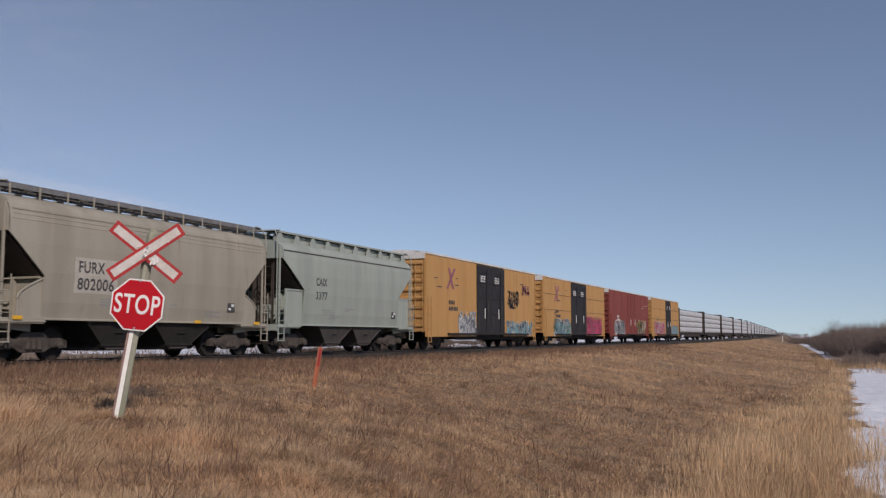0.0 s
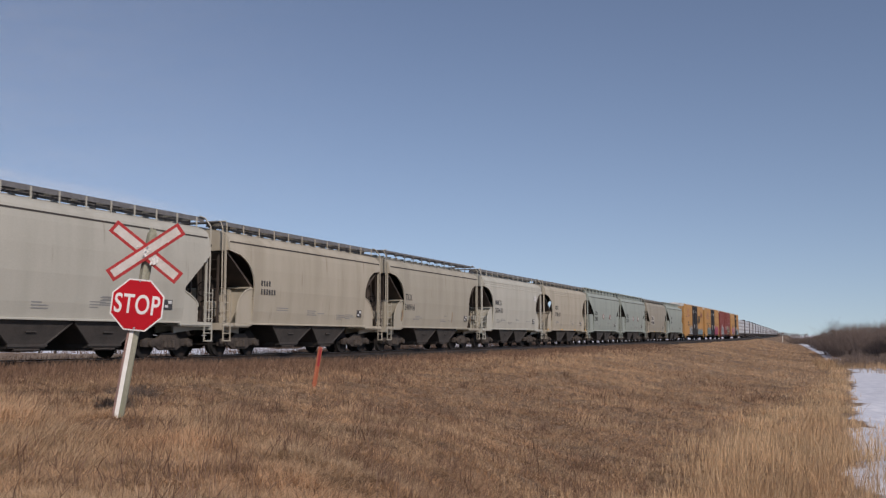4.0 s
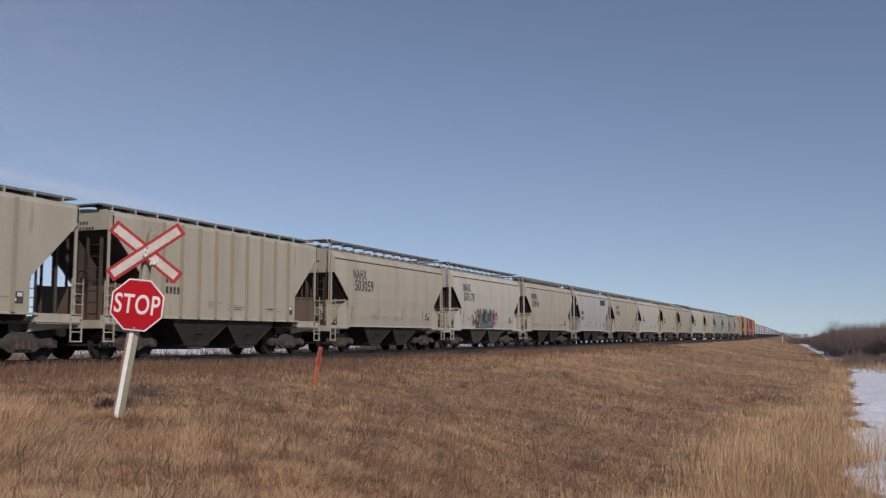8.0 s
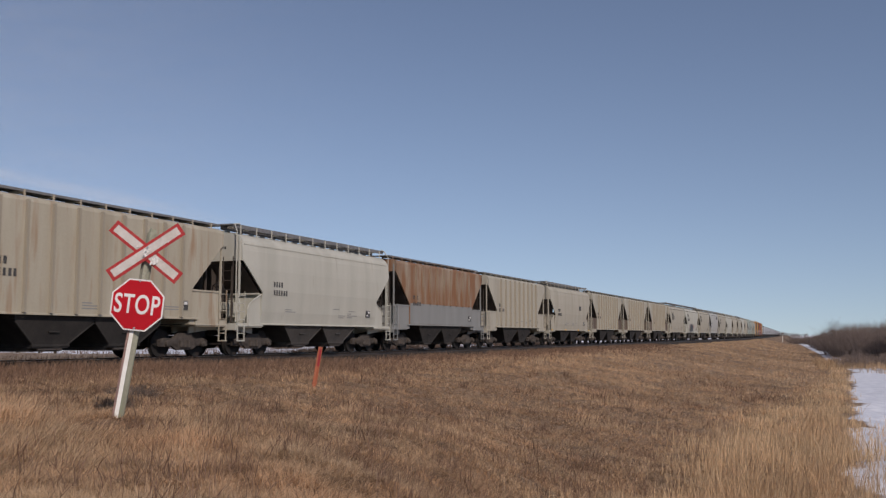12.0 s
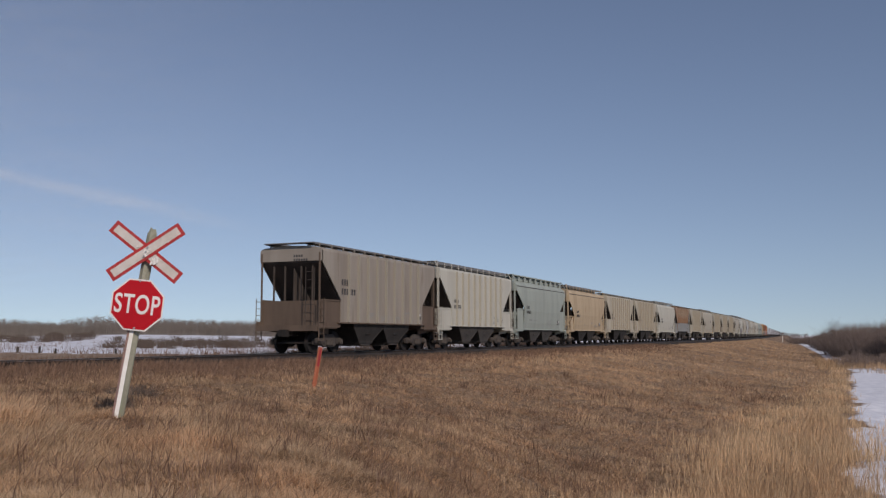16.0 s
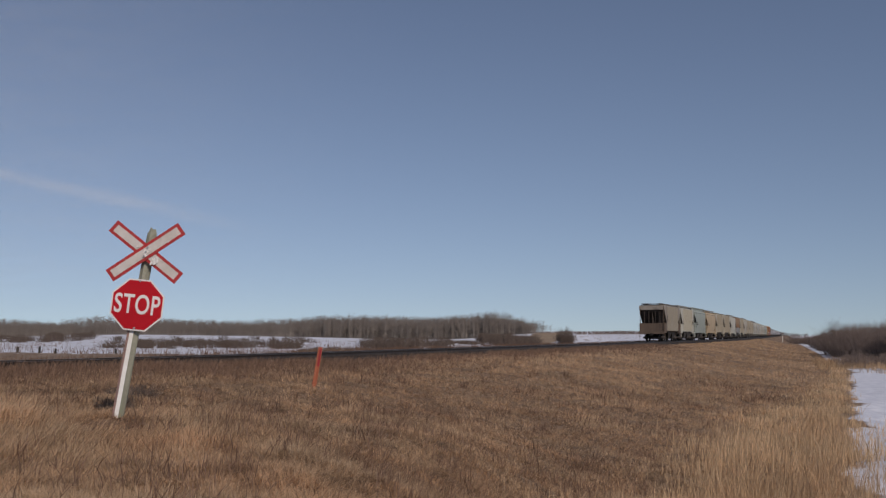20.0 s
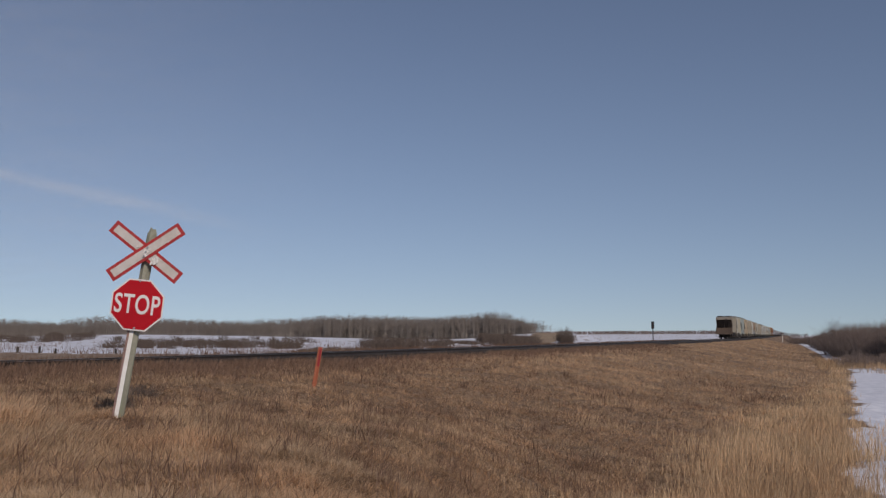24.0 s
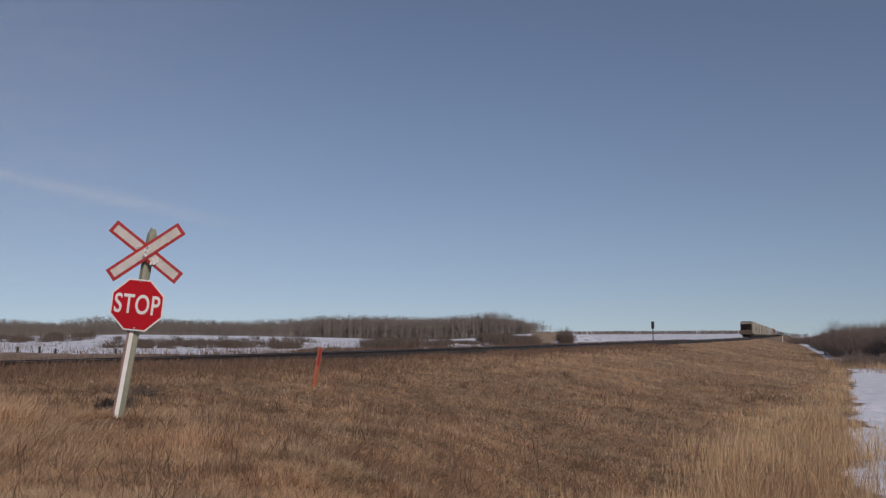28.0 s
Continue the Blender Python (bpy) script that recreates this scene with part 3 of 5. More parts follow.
def build_gate(bm):
    box(bm, -1.0, 1.0, -.55, .55, .26, .36)
    box(bm, 1.0, 1.25, -.28, -.2, .29, .34)
    box(bm, 1.0, 1.25, .2, .28, .29, .34)
    tube(bm, (1.2, -.42, .315), (1.2, .42, .315), .035, 6)


def sill_foot(style):
    """Height of the lower edge of the side sheet."""
    return 1.28 if style == "ribbed" else 1.15


def build_side_sill(style):
    """A thin flange along the side sheet, and deeper channels beside the end platforms."""
    z = sill_foot(style)

    def go(bm):
        for s in (-1, 1):
            x = 1.52 if style == "ribbed" else hopper_out(style, z) + .01
            prism(bm, [(s * 1.38, z - .03), (s * (x + .04), z - .03), (s * (x + .04), z + .005), (s * x, z + .03), (s * 1.38, z + .03)], "y", -4.5, 4.5)
            for e in (-1, 1):
                prism(bm, [(s * 1.40, 1.06), (s * 1.53, 1.06), (s * 1.53, 1.09), (s * 1.50, 1.10), (s * 1.50, z + .02), (s * 1.40, z + .02)], "y", e * 4.45, e * 6.1)
    return go


def build_platform(bm):
    box(bm, -1.5, 1.5, 4.5, 6.12, 1.02, 1.08)
    box(bm, -1.5, 1.5, 6.06, 6.16, .92, 1.16)
    for x in (-1.1, -.4, .4, 1.1):
        prism(bm, [(4.6, 1.02), (6.06, 1.02), (6.06, .95), (4.6, .8)], "x", x - .03, x + .03)


def build_corner_post(bm):
    box(bm, -.03, .03, -.03, .03, 1.08, 4.2)


BOARD_TOP = {"low": 4.63, "posts": 4.76, "tall": 4.83, "finned": 4.82}


def build_running_board(kind):
    z = BOARD_TOP[kind]

    def go(bm):
        for s in (-1, 1):
            if kind in ("posts", "tall"):
                for k in range(5):
                    box(bm, s * (.66 + .11 * k), s * (.70 + .11 * k), -5.95, 5.95, z - .045, z - .01)
                for k in range(22):
                    box(bm, s * .64, s * 1.18, -5.85 + k * .556, -5.82 + k * .556, z - .05, z - .015)
            else:
                box(bm, s * .62, s * 1.2, -5.95, 5.95, z - .05, z - .01)
            box(bm, s * 1.175, s * 1.205, -5.95, 5.95, z - (.15 if kind == "posts" else .07), z)
            box(bm, s * .61, s * .64, -5.95, 5.95, z - (.2 if kind == "posts" else .06), z)
            if kind == "finned":
                box(bm, s * 1.0, s * 1.03, -5.7, 5.7, 4.38, z - .1)
        for e in (-1, 1):
            box(bm, -1.2, 1.2, e * 5.7, e * 6.08, z - .05, z - .01)
    return go


def build_board_bracket(kind):
    z = BOARD_TOP[kind]

    def go(bm):
        if kind == "finned":
            prism(bm, [(-.34, 4.28), (.34, 4.28), (.1, z - .1), (-.1, z - .1)], "x", 1.2, 1.23)
        else:
            box(bm, 1.205, 1.23, -.022, .022, 4.3, z - .02)
        box(bm, .62, 1.2, -.015, .015, z - .12, z - .05)
    return go


def build_end_hoop(kind):
    z = BOARD_TOP[kind]

    def go(bm):
        for x in (-1.25, 1.25):
            tube(bm, (x, 5.65, z + .02), (x, 5.97, z - .02), .022, 5)
            tube(bm, (x, 5.97, z - .02), (x * 1.14, 6.06, z - .3), .022, 5)
            tube(bm, (x * 1.14, 6.06, z - .3), (x * 1.14, 6.06, 1.2), .022, 5)
        tube(bm, (-1.25, 5.97, z - .02), (1.25, 5.97, z - .02), .022, 5)
    return go


def build_hatch(kind):
    z = {"low": 4.5, "posts": 4.6, "tall": 4.66, "finned": 4.77}[kind]

    def go(bm):
        prism(bm, [(-.56, 4.36), (-.56, z - .1), (-.3, z - .02), (.3, z - .02), (.56, z - .1), (.56, 4.36)], "y", -1.92, 1.92)
        for y in (-1.5, -.75, 0, .75, 1.5):
            box(bm, -.59, .59, y - .04, y + .04, 4.4, z)
    return go


def build_tank(bm):
    tube(bm, (-.5, 0, 0), (.45, 0, 0), .21, 12)
    tube(bm, (-.55, 0, 0), (-.5, 0, 0), .13, 10, )
    box(bm, -.4, -.32, -.24, .24, -.34, 0)
    box(bm, .28, .36, -.24, .24, -.34, 0)


def build_valve(bm):
    box(bm, -.2, .2, -.14, .14, 0, .42)
    tube(bm, (-.25, 0, .2), (-.42, 0, .2), .1, 8)
    tube(bm, (0, 0, .4), (0, 0, .75), .03, 6)
    tube(bm, (0, 0, .7), (.7, 0, .95), .025, 6)
    tube(bm, (.2, .05, .1), (.9, .05, -.1), .025, 6)


def stencil(car, style, body, y0, y1, z0, z1, material, label):
    """Lettering on the side of a car, between the given places along and up it."""
    me = lettering(body, y1 - y0, z1 - z0, .004, .016)
    a, b = hopper_out(style, z0), hopper_out(style, z1)
    at = pose((a + b) / 2 + .008, (y0 + y1) / 2, (z0 + z1) / 2, 0, math.degrees(math.atan2(b - a, z1 - z0)), 0) @ pose(0, 0, 0, 0, 0, 90)
    return tagged(part("stencil_marking", me, material, car, label, at), kind="stuff")


def hopper_marks(car, style, spec, rnd):
    """Stencilled marks and small plates on both sides of a hopper."""
    x = 1.53 if style == "ribbed" else 1.595
    y0, z0, hgt = spec.get("marks", (-3.9, 2.55, .2))
    if spec.get("plate"):
        bm = bmesh.new()
        rows = [[bm.verts.new((hopper_out(style, z) + dx, y, z)) for dx, y in ((.003, -3.55), (.003, -1.85), (-.02, -1.85), (-.02, -3.55))] for z in (1.9, 2.4, 2.9)]
        for p, q in zip(rows, rows[1:]):
            for i in range(4):
                bm.faces.new((p[i], p[(i + 1) % 4], q[(i + 1) % 4], q[i]))
        bm.faces.new(rows[0])
        bm.faces.new(rows[-1])
        part("patch_panel", bm, M["patch"], car, "pale repainted patch behind the marks")
    if spec.get("text"):
        for body, ya, yb, za, zb in spec["text"]:
            stencil(car, style, body, ya, yb, za, zb, M["mark"], "black stencilled marks")
    else:
        bm = bmesh.new()
        bars(bm, x, y0, z0, (4, 6), hgt, hgt * .52, hgt * .32, rnd)
        tagged(part("stencil_marking", bm, M["mark"], car, "faded black stencilled marks"), kind="stuff")
    for end in (0, 180):
        bm = bmesh.new()
        for r, count in enumerate((4, 6)):
            for k in range(count):
                box(bm, .15 + k * .12, .15 + k * .12 + .07, -HALF - .03, -HALF - .02, 4.02 - r * .17, 4.12 - r * .17)
        tagged(part("end_stencil", bm, M["mark"], car, "", pose(0, 0, 0, 0, 0, end)), kind="stuff")
    bm = bmesh.new()
    low = 1.53 if style == "ribbed" else 1.545
    for _ in range(5):
        yy, zz = rnd.uniform(-3.8, 2.8), rnd.uniform(1.5, 1.85)
        for k in range(rnd.randint(1, 3)):
            out = hopper_out(style, zz - k * .08 + .035) + .003
            box(bm, out - .02, out, yy, yy + rnd.uniform(.3, .9), zz - k * .08, zz - k * .08 + .035)
    tagged(part("small_stencil", bm, M["grey"], car), kind="stuff")
    bm = bmesh.new()
    box(bm, low - .04, low + .012, 3.6, 4.0, 1.55, 1.85)
    pl = part("placard", bm, M["mark"], car, "small black and white inspection plate")
    bm = bmesh.new()
    box(bm, low + .012, low + .016, 3.64, 3.78, 1.6, 1.68)
    box(bm, low + .012, low + .016, 3.8, 3.96, 1.72, 1.82)
    part("plate_line", bm, M["markwhite"], pl)
    if spec.get("reflect"):
        for yy in (-5.6, -1.9, 1.8, 5.2):
            bm = bmesh.new()
            box(bm, 1.56, 1.568, yy, yy + .32, 1.12, 1.22)
            part("reflector", bm, M["reflector"], car, "yellow reflective strip")
    if spec.get("streaks"):
        for yy in spec["streaks"]:
            bm = bmesh.new()
            ends = [(hopper_out(style, z) + .004, z) for z in (1.45, 1.6, 2.0)]
            strip = [[bm.verts.new((out - dx, yy + (z - 1.45) * .06 + dy, z)) for dx, dy in ((0, 0), (0, .08), (.02, .08), (.02, 0))] for out, z in ends]
            for p, q in zip(strip, strip[1:]):
                for i in range(4):
                    bm.faces.new((p[i], p[(i + 1) % 4], q[(i + 1) % 4], q[i]))
            bm.faces.new(strip[0])
            bm.faces.new(strip[-1])
            part("reflector", bm, M["dirt"], car, "upright faded orange reflective strip")
    for yy, zz, c in spec.get("rounds", ()):
        bm = bmesh.new()
        tube(bm, (1.56, yy, zz), (1.602, yy, zz), .23, 20)
        em = part("round_emblem", bm, M["boxred" if c == "boxred" else "grey"], car, "small round painted emblem")
        bm = bmesh.new()
        tube(bm, (1.602, yy, zz), (1.606, yy, zz), .17 if c == "boxred" else .21, 18)
        part("emblem_centre", bm, M["markwhite"], em)
        bm = bmesh.new()
        if c == "boxred":
            for k in (-1, 1):
                prism(bm, [(yy - .11, zz - k * .11 - .03), (yy - .11, zz - k * .11 + .03), (yy + .11, zz + k * .11 + .03), (yy + .11, zz + k * .11 - .03)], "x", 1.606, 1.608 + .001 * k)
        else:
            box(bm, 1.606, 1.609, yy - .16, yy + .16, zz - .025, zz + .025)
        part("emblem_mark", bm, M["boxred" if c == "boxred" else "grey"], em)
    if spec.get("square"):
        yy, zz, w, h, c = spec["square"]
        bm = bmesh.new()
        box(bm, 1.58, 1.60, yy, yy + w, zz, zz + h)
        part("painted_square", bm, M[c], car, "painted emblem patch")


def hopper_car(spec, rnd):
    style, coat = spec["style"], M[spec["coat"]]
    trim = M[spec.get("trim", spec["coat"])]
    car = thing("covered_hopper_car", spec["label"], "freight car", group="covered hopper cars of the train")
    part("body", shared("hopper_shell_" + style, build_hopper_shell(style)), coat, car)
    for e in (0, 180):
        turn = pose(0, 0, 0, 0, 0, e)
        part("slope_sheet", shared("slope_sheet_" + style, build_slope_sheet(style)), M["slope"], car, "grimy sloping end sheet with recess shade in its dark colour", turn)
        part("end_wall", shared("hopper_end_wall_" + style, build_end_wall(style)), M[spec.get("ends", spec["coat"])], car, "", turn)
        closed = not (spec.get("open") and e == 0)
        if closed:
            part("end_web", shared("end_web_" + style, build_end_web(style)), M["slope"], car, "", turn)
        for flip in (1, -1) if closed else ():
            part("end_skirt", shared("end_skirt_" + style, build_end_skirt(style)), M[spec.get("ends", spec["coat"])], car, "", turn @ Matrix.Diagonal((flip, 1, 1, 1)))
        part("end_platform", shared("platform", build_platform), trim, car, "", turn)
        part("coupler", shared("coupler", build_coupler), M["steel"], car, "dark steel knuckle coupler", turn @ pose(0, 5.95, 0))
        for x in (-1.42, 1.42):
            part("corner_post", shared("corner_post", build_corner_post), trim, car, "", turn @ pose(x, 5.87, 0))
        for x in (-1.535, 1.535):
            part("ladder", shared("ladder_side", build_ladder(1.15, 4)), trim, car, "steel side ladder", turn @ pose(x, 5.88, 1.15))
            part("stirrup_step", shared("stirrup", build_stirrup), trim, car, "", turn @ pose(x, 5.88, 1.08))
        # end ladder and braces take the slope sheets' colour, recess shade included
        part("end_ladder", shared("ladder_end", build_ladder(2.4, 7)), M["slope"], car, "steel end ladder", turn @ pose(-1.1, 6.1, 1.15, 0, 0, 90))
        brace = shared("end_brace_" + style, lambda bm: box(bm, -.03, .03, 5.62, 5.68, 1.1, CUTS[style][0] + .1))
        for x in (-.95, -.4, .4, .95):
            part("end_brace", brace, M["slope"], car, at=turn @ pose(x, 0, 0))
        truck(car, 4.45 if e == 0 else -4.45)
    part("side_sill", shared("side_sill_" + style, build_side_sill(style)), trim, car)
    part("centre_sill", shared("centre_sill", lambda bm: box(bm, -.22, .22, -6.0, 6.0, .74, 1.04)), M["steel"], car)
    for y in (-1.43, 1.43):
        bay = part("hopper_bay", shared("bay", build_bay), M[spec.get("bay", "under" if style in ("arched", "cut") or spec["coat"] == "white" else "underdark")], car, "tapered discharge hopper", pose(0, y, 0))
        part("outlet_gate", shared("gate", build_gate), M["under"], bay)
    part("running_board", shared("board_" + spec["walk"], build_running_board(spec["walk"])), M[spec.get("walkcoat", "grating")], car, "roof running board of metal grating")
    count = 10 if spec["walk"] == "finned" else 12
    for s in (0, 180):
        for i in range(count):
            part("board_bracket", shared("bracket_" + spec["walk"], build_board_bracket(spec["walk"])), M["grating"] if spec["walk"] == "tall" else coat, car, at=pose(0, -5.55 + i * 11.1 / (count - 1), 0, 0, 0, s))
        if spec["walk"] != "low":
            part("end_hoop", shared("hoop_" + spec["walk"], build_end_hoop(spec["walk"])), coat, car, "bent grab iron over the roof end", pose(0, 0, 0, 0, 0, s))
    for y in (-3.86, 0, 3.86):
        part("hatch_cover", shared("hatch_" + spec["walk"], build_hatch(spec["walk"])), coat, car, "", pose(0, y, 0))
    gear = pose(0, 0, 0, 0, 0, 180 if spec.get("turned") else 0)
    part("air_reservoir", shared("tank", build_tank), coat, car, "brake air reservoir", gear @ pose(.2, -5.05, 1.75))
    part("brake_valve", shared("valve", build_valve), M["steel"], car, "", gear @ pose(-.4, -5.4, 1.08))
    part("brake_wheel", shared("brake_wheel", build_brake_wheel), M["steel"], car, "round hand brake wheel", gear @ pose(.75, -6.2, 2.35))
    if style == "ribbed":
        foot = 2.36 if spec.get("lower") else 1.31
        me = shared("side_rib_%.2f" % foot, lambda bm: box(bm, 0, .11, -.036, .036, foot, 4.3))
        for s in (-1, 1):
            for i in range(13):
                y = -5.44 + i * .907
                if abs(y) < 4.2:
                    part("side_rib", me, coat if spec["coat"] == "rusty" else M[{"white": "beige", "umber": "sand"}.get(spec["coat"], "rib")], car, at=pose(s * 1.52, y, 0, 0, 0, 0 if s > 0 else 180))
    else:
        bm_line = shared("side_seam", lambda bm: [box(bm, s * 1.505, s * 1.535, -5.75, 5.75, 4.01, 4.055) for s in (-1, 1)])
        part("side_seam", bm_line, M["under"] if spec.get("line", 1) else coat, car, "dark eaves seam")
        if spec.get("tri"):
            me = shared("roof_crease", lambda bm: [tube(bm, (s * (x - .012), -5.7, z), (s * (x - .012), 5.7, z), .028, 6) for s in (-1, 1) for x, z in ((1.532, 3.90), (1.547, 3.77))])
            part("roof_crease", me, coat, car, "pressed horizontal creases below the eaves")
    if spec.get("lower"):
        me = shared("lower_band", lambda bm: [box(bm, s * 1.522, s * 1.53, -4.2, 4.2, 1.32, 2.35) for s in (-1, 1)])
        part("lower_band", me, M[spec["lower"]], car, "plain grey lower band")
    hopper_marks(car, style, spec, rnd)
    return car


def H(style, coat, label, walk_kind="posts", **more):
    return dict(style=style, coat=coat, label=label, walk=walk_kind, **more)


# from just behind the box cars to the last car of the train
HOPPERS = [
    H("cut", "aqua", "pale grey-green covered hopper car coupled behind yellow box car", "finned", walkcoat="aqua", text=(("CAIX", -3.40, -2.55, 2.76, 3.08), ("3377", -3.42, -2.50, 2.20, 2.52))),
    H("straight", "sand", "weathered grey-beige covered hopper car with yellow reflectors", "posts", plate=1, reflect=1, line=0, tri=1, bay="steel", text=(("FURX", -3.40, -2.40, 2.47, 2.80), ("802006", -3.43, -2.00, 1.99, 2.33))),
    H("cut", "aqua", "pale grey-green covered hopper car with finned running board", "finned", walkcoat="aqua", rounds=((-.8, 2.44, "boxred"), (1.65, 2.43, "boxred")), text=(("CRDX", -3.98, -3.05, 2.52, 2.83), ("22736", -4.00, -2.90, 2.03, 2.37))),
    H("cut", "aqua", "pale grey-green covered hopper car with round red emblems", "finned", walkcoat="aqua", rounds=((-.94, 2.42, "boxred"), (1.6, 2.4, "boxred")), text=(("CRDX", -4.05, -3.10, 2.52, 2.82), ("22806", -4.10, -3.00, 2.02, 2.36))),
    H("arched", "tan", "light tan covered hopper car with smooth rounded sides", "posts", reflect=1, line=0, tri=1, text=(("CEFX", -3.65, -2.75, 2.67, 2.96), ("300233", -3.63, -2.23, 2.18, 2.48))),
    H("arched", "white", "off-white covered hopper car with round emblem near end", "posts", rounds=((4.1, 3.3, "grey"),), line=0, tri=1, text=(("MMCX", -4.00, -2.85, 2.62, 2.94), ("300430", -4.00, -2.60, 2.14, 2.46))),
    H("arched", "beige", "beige covered hopper car with arched end cut-outs", "tall", streaks=(-4.5, 1.8, 4.6), open=1, text=(("TILX", -4.20, -3.45, 2.48, 2.79), ("340916", -4.25, -3.10, 1.98, 2.30))),
    H("arched", "tan", "light tan covered hopper car with smooth sides", "posts"),
    H("straight", "white", "off-white covered hopper car with clean smooth sides", "posts"),
    H("straight", "beige", "beige covered hopper car with smooth rounded sides", "posts", streaks=(-4.3, 4.4), text=(("AOKX", -4.15, -2.85, 3.23, 3.60), ("492823", -4.00, -2.50, 2.67, 3.05))),
    H("deep", "pale", "pale grey covered hopper car with dark emblem near eaves", "posts", ends="umber", square=(2.4, 3.4, 1.65, .45, "mark"), streaks=(-1.2, .9, 2.6, 4.4), text=(("MRMX", -4.20, -3.50, 2.47, 2.75), ("130674", -4.20, -3.40, 2.03, 2.29))),
    H("straight", "cream", "cream-grey covered hopper car with large black stencilled marks", "posts", streaks=(-4.4, -1.6, .8, 2.9), text=(("MRMX", -4.72, -3.39, 3.25, 3.66), ("130954", -4.60, -3.11, 2.72, 3.17))),
    H("straight", "white", "off-white covered hopper car with graffiti along lower side", "tall", streaks=(-4.3, 4.4), graffiti=1, text=(("NAHX", -4.39, -3.22, 3.24, 3.70), ("503178", -4.28, -2.65, 2.71, 3.18))),
    H("straight", "cream", "cream covered hopper car with straight end cut-outs", "tall", streaks=(-4.3, -1.7, .8, 3.2), text=(("NAHX", -4.20, -2.96, 3.22, 3.67), ("503059", -4.07, -2.32, 2.70, 3.20))),
    H("ribbed", "cream", "cream rib-sided covered hopper car with low running board", "low", marks=(-3.6, 2.4, .22), ends="grime"),
    H("ribbed", "cream", "dusty cream rib-sided covered hopper car", "low", ends="grime", open=1),
    H("ribbed", "beige", "dusty beige rib-sided covered hopper car", "low", ends="grime"),
    H("straight", "cream", "pale covered hopper car with small blue emblem", "posts", reflect=1, square=(2.2, 2.75, .6, .35, "mark"), line=0),
    H("ribbed", "cream", "pale rib-sided covered hopper car with stencilled marks", "low"),
    H("ribbed", "rusty", "rust-streaked rib-sided covered hopper car with grey lower band", "low", lower="grey", ends="grey", trim="grey"),
    H("straight", "white", "off-white smooth-sided covered hopper car", "posts", line=0),
    H("ribbed", "stained", "rust-stained tan rib-sided covered hopper car", "low"),
    H("ribbed", "tan", "dusty tan rib-sided covered hopper car", "low"),
    H("straight", "peach", "orange-tan rust-stained covered hopper car", "posts"),
    H("cut", "aqua", "pale grey-green smooth-sided covered hopper car", "finned", walkcoat="aqua"),
    H("ribbed", "white", "off-white rib-sided covered hopper car", "posts"),
    H("ribbed", "umber", "grey-brown rib-sided last hopper car with grimy brown end", "low", ends="grime", trim="grime", turned=1, marks=(-4.2, 2.9, .26)),
]
LENGTHS = [13.1, 12.72, 12.97, 12.65, 12.66, 12.79, 12.69, 12.77, 12.84, 12.69, 12.8, 12.99, 13.09, 13.13, 13.05, 13.02, 12.61, 12.87, 13.23, 12.4,
           12.75, 12.93, 12.72, 13.01, 13.07, 12.43, 12.4]


# ---- graffiti: sprayed loops and fills, laid on a side ----
def graffiti(parent, x, y0, y1, z0, z1, colours, seed, strokes=95, fill=""):
    rnd = random.Random(seed)
    if fill:
        # one filled ground of letter shapes with a ragged top
        bm = bmesh.new()
        n = int((y1 - y0) / .11)
        last = None
        for i in range(n + 1):
            u = y0 + (y1 - y0) * i / n
            ends = min(1, min(i, n - i) / (.12 * n))
            hump = .78 + .16 * abs(math.sin(u * 4.1 + seed)) + rnd.uniform(-.05, .05)
            pair = [bm.verts.new((x - .003, u, z0 - .05 + rnd.uniform(0, .05))), bm.verts.new((x - .003, u, z0 + (z1 - z0) * hump * (.55 + .45 * ends)))]
            if last:
                bm.faces.new((last[0], pair[0], pair[1], last[1]))
            last = pair
        tagged(part("graffiti", bm, SPRAY[fill], parent, fill + " sprayed graffiti ground"), kind="stuff")
    for k, c in enumerate(colours):
        bm = bmesh.new()
        for _ in range(max(3, int(strokes * (y1 - y0) / 4.0 / len(colours)))):
            cy, cz = rnd.uniform(y0, y1), rnd.uniform(z0, z1)
            r = rnd.uniform(.08, .24) * (z1 - z0)
            a0, sweep, w = rnd.uniform(0, 6.3), rnd.uniform(1.2, 4.0), rnd.uniform(.025, .085)
            sy, sz = rnd.uniform(.7, 1.3), rnd.uniform(.9, 1.9)
            last = None
            for i in range(7):
                a = a0 + sweep * i / 6
                u, v = cy + r * sy * math.cos(a), min(max(cz + r * sz * math.sin(a), z0 - .06), z1 + .06)
                pair = [bm.verts.new((x + .002 * k, u + w * math.cos(a), v + w * math.sin(a))), bm.verts.new((x + .002 * k, u - w * math.cos(a), v - w * math.sin(a)))]
                if last:
                    bm.faces.new((last[0], last[1], pair[1], pair[0]))
                last = pair
        tagged(part("graffiti", bm, SPRAY[c], parent, c + " sprayed graffiti"), kind="stuff")


SPRAY = {c: surface("spray_" + c, v, tuple(q * .75 for q in v), 0.55, 3.0, 0.0, grit=0.1) for c, v in {
    "frost": (.34, .37, .40), "white": (.55, .55, .53), "blue": (.16, .24, .36), "grey": (.25, .26, .28), "pink": (.60, .07, .17), "cyan": (.16, .34, .38), "black": (.03, .03, .035), "slate": (.14, .15, .165),
    "red": (.42, .04, .04), "yellow": (.55, .42, .06), "purple": (.20, .07, .22), "green": (.12, .22, .12), "plum": (.30, .10, .13)}.items()}


# ---- box car ----
def build_box_body(bm):
    for s in (-1, 1):
        box(bm, s * 1.44, s * 1.5, -9.3, 9.3, .95, 5.03)


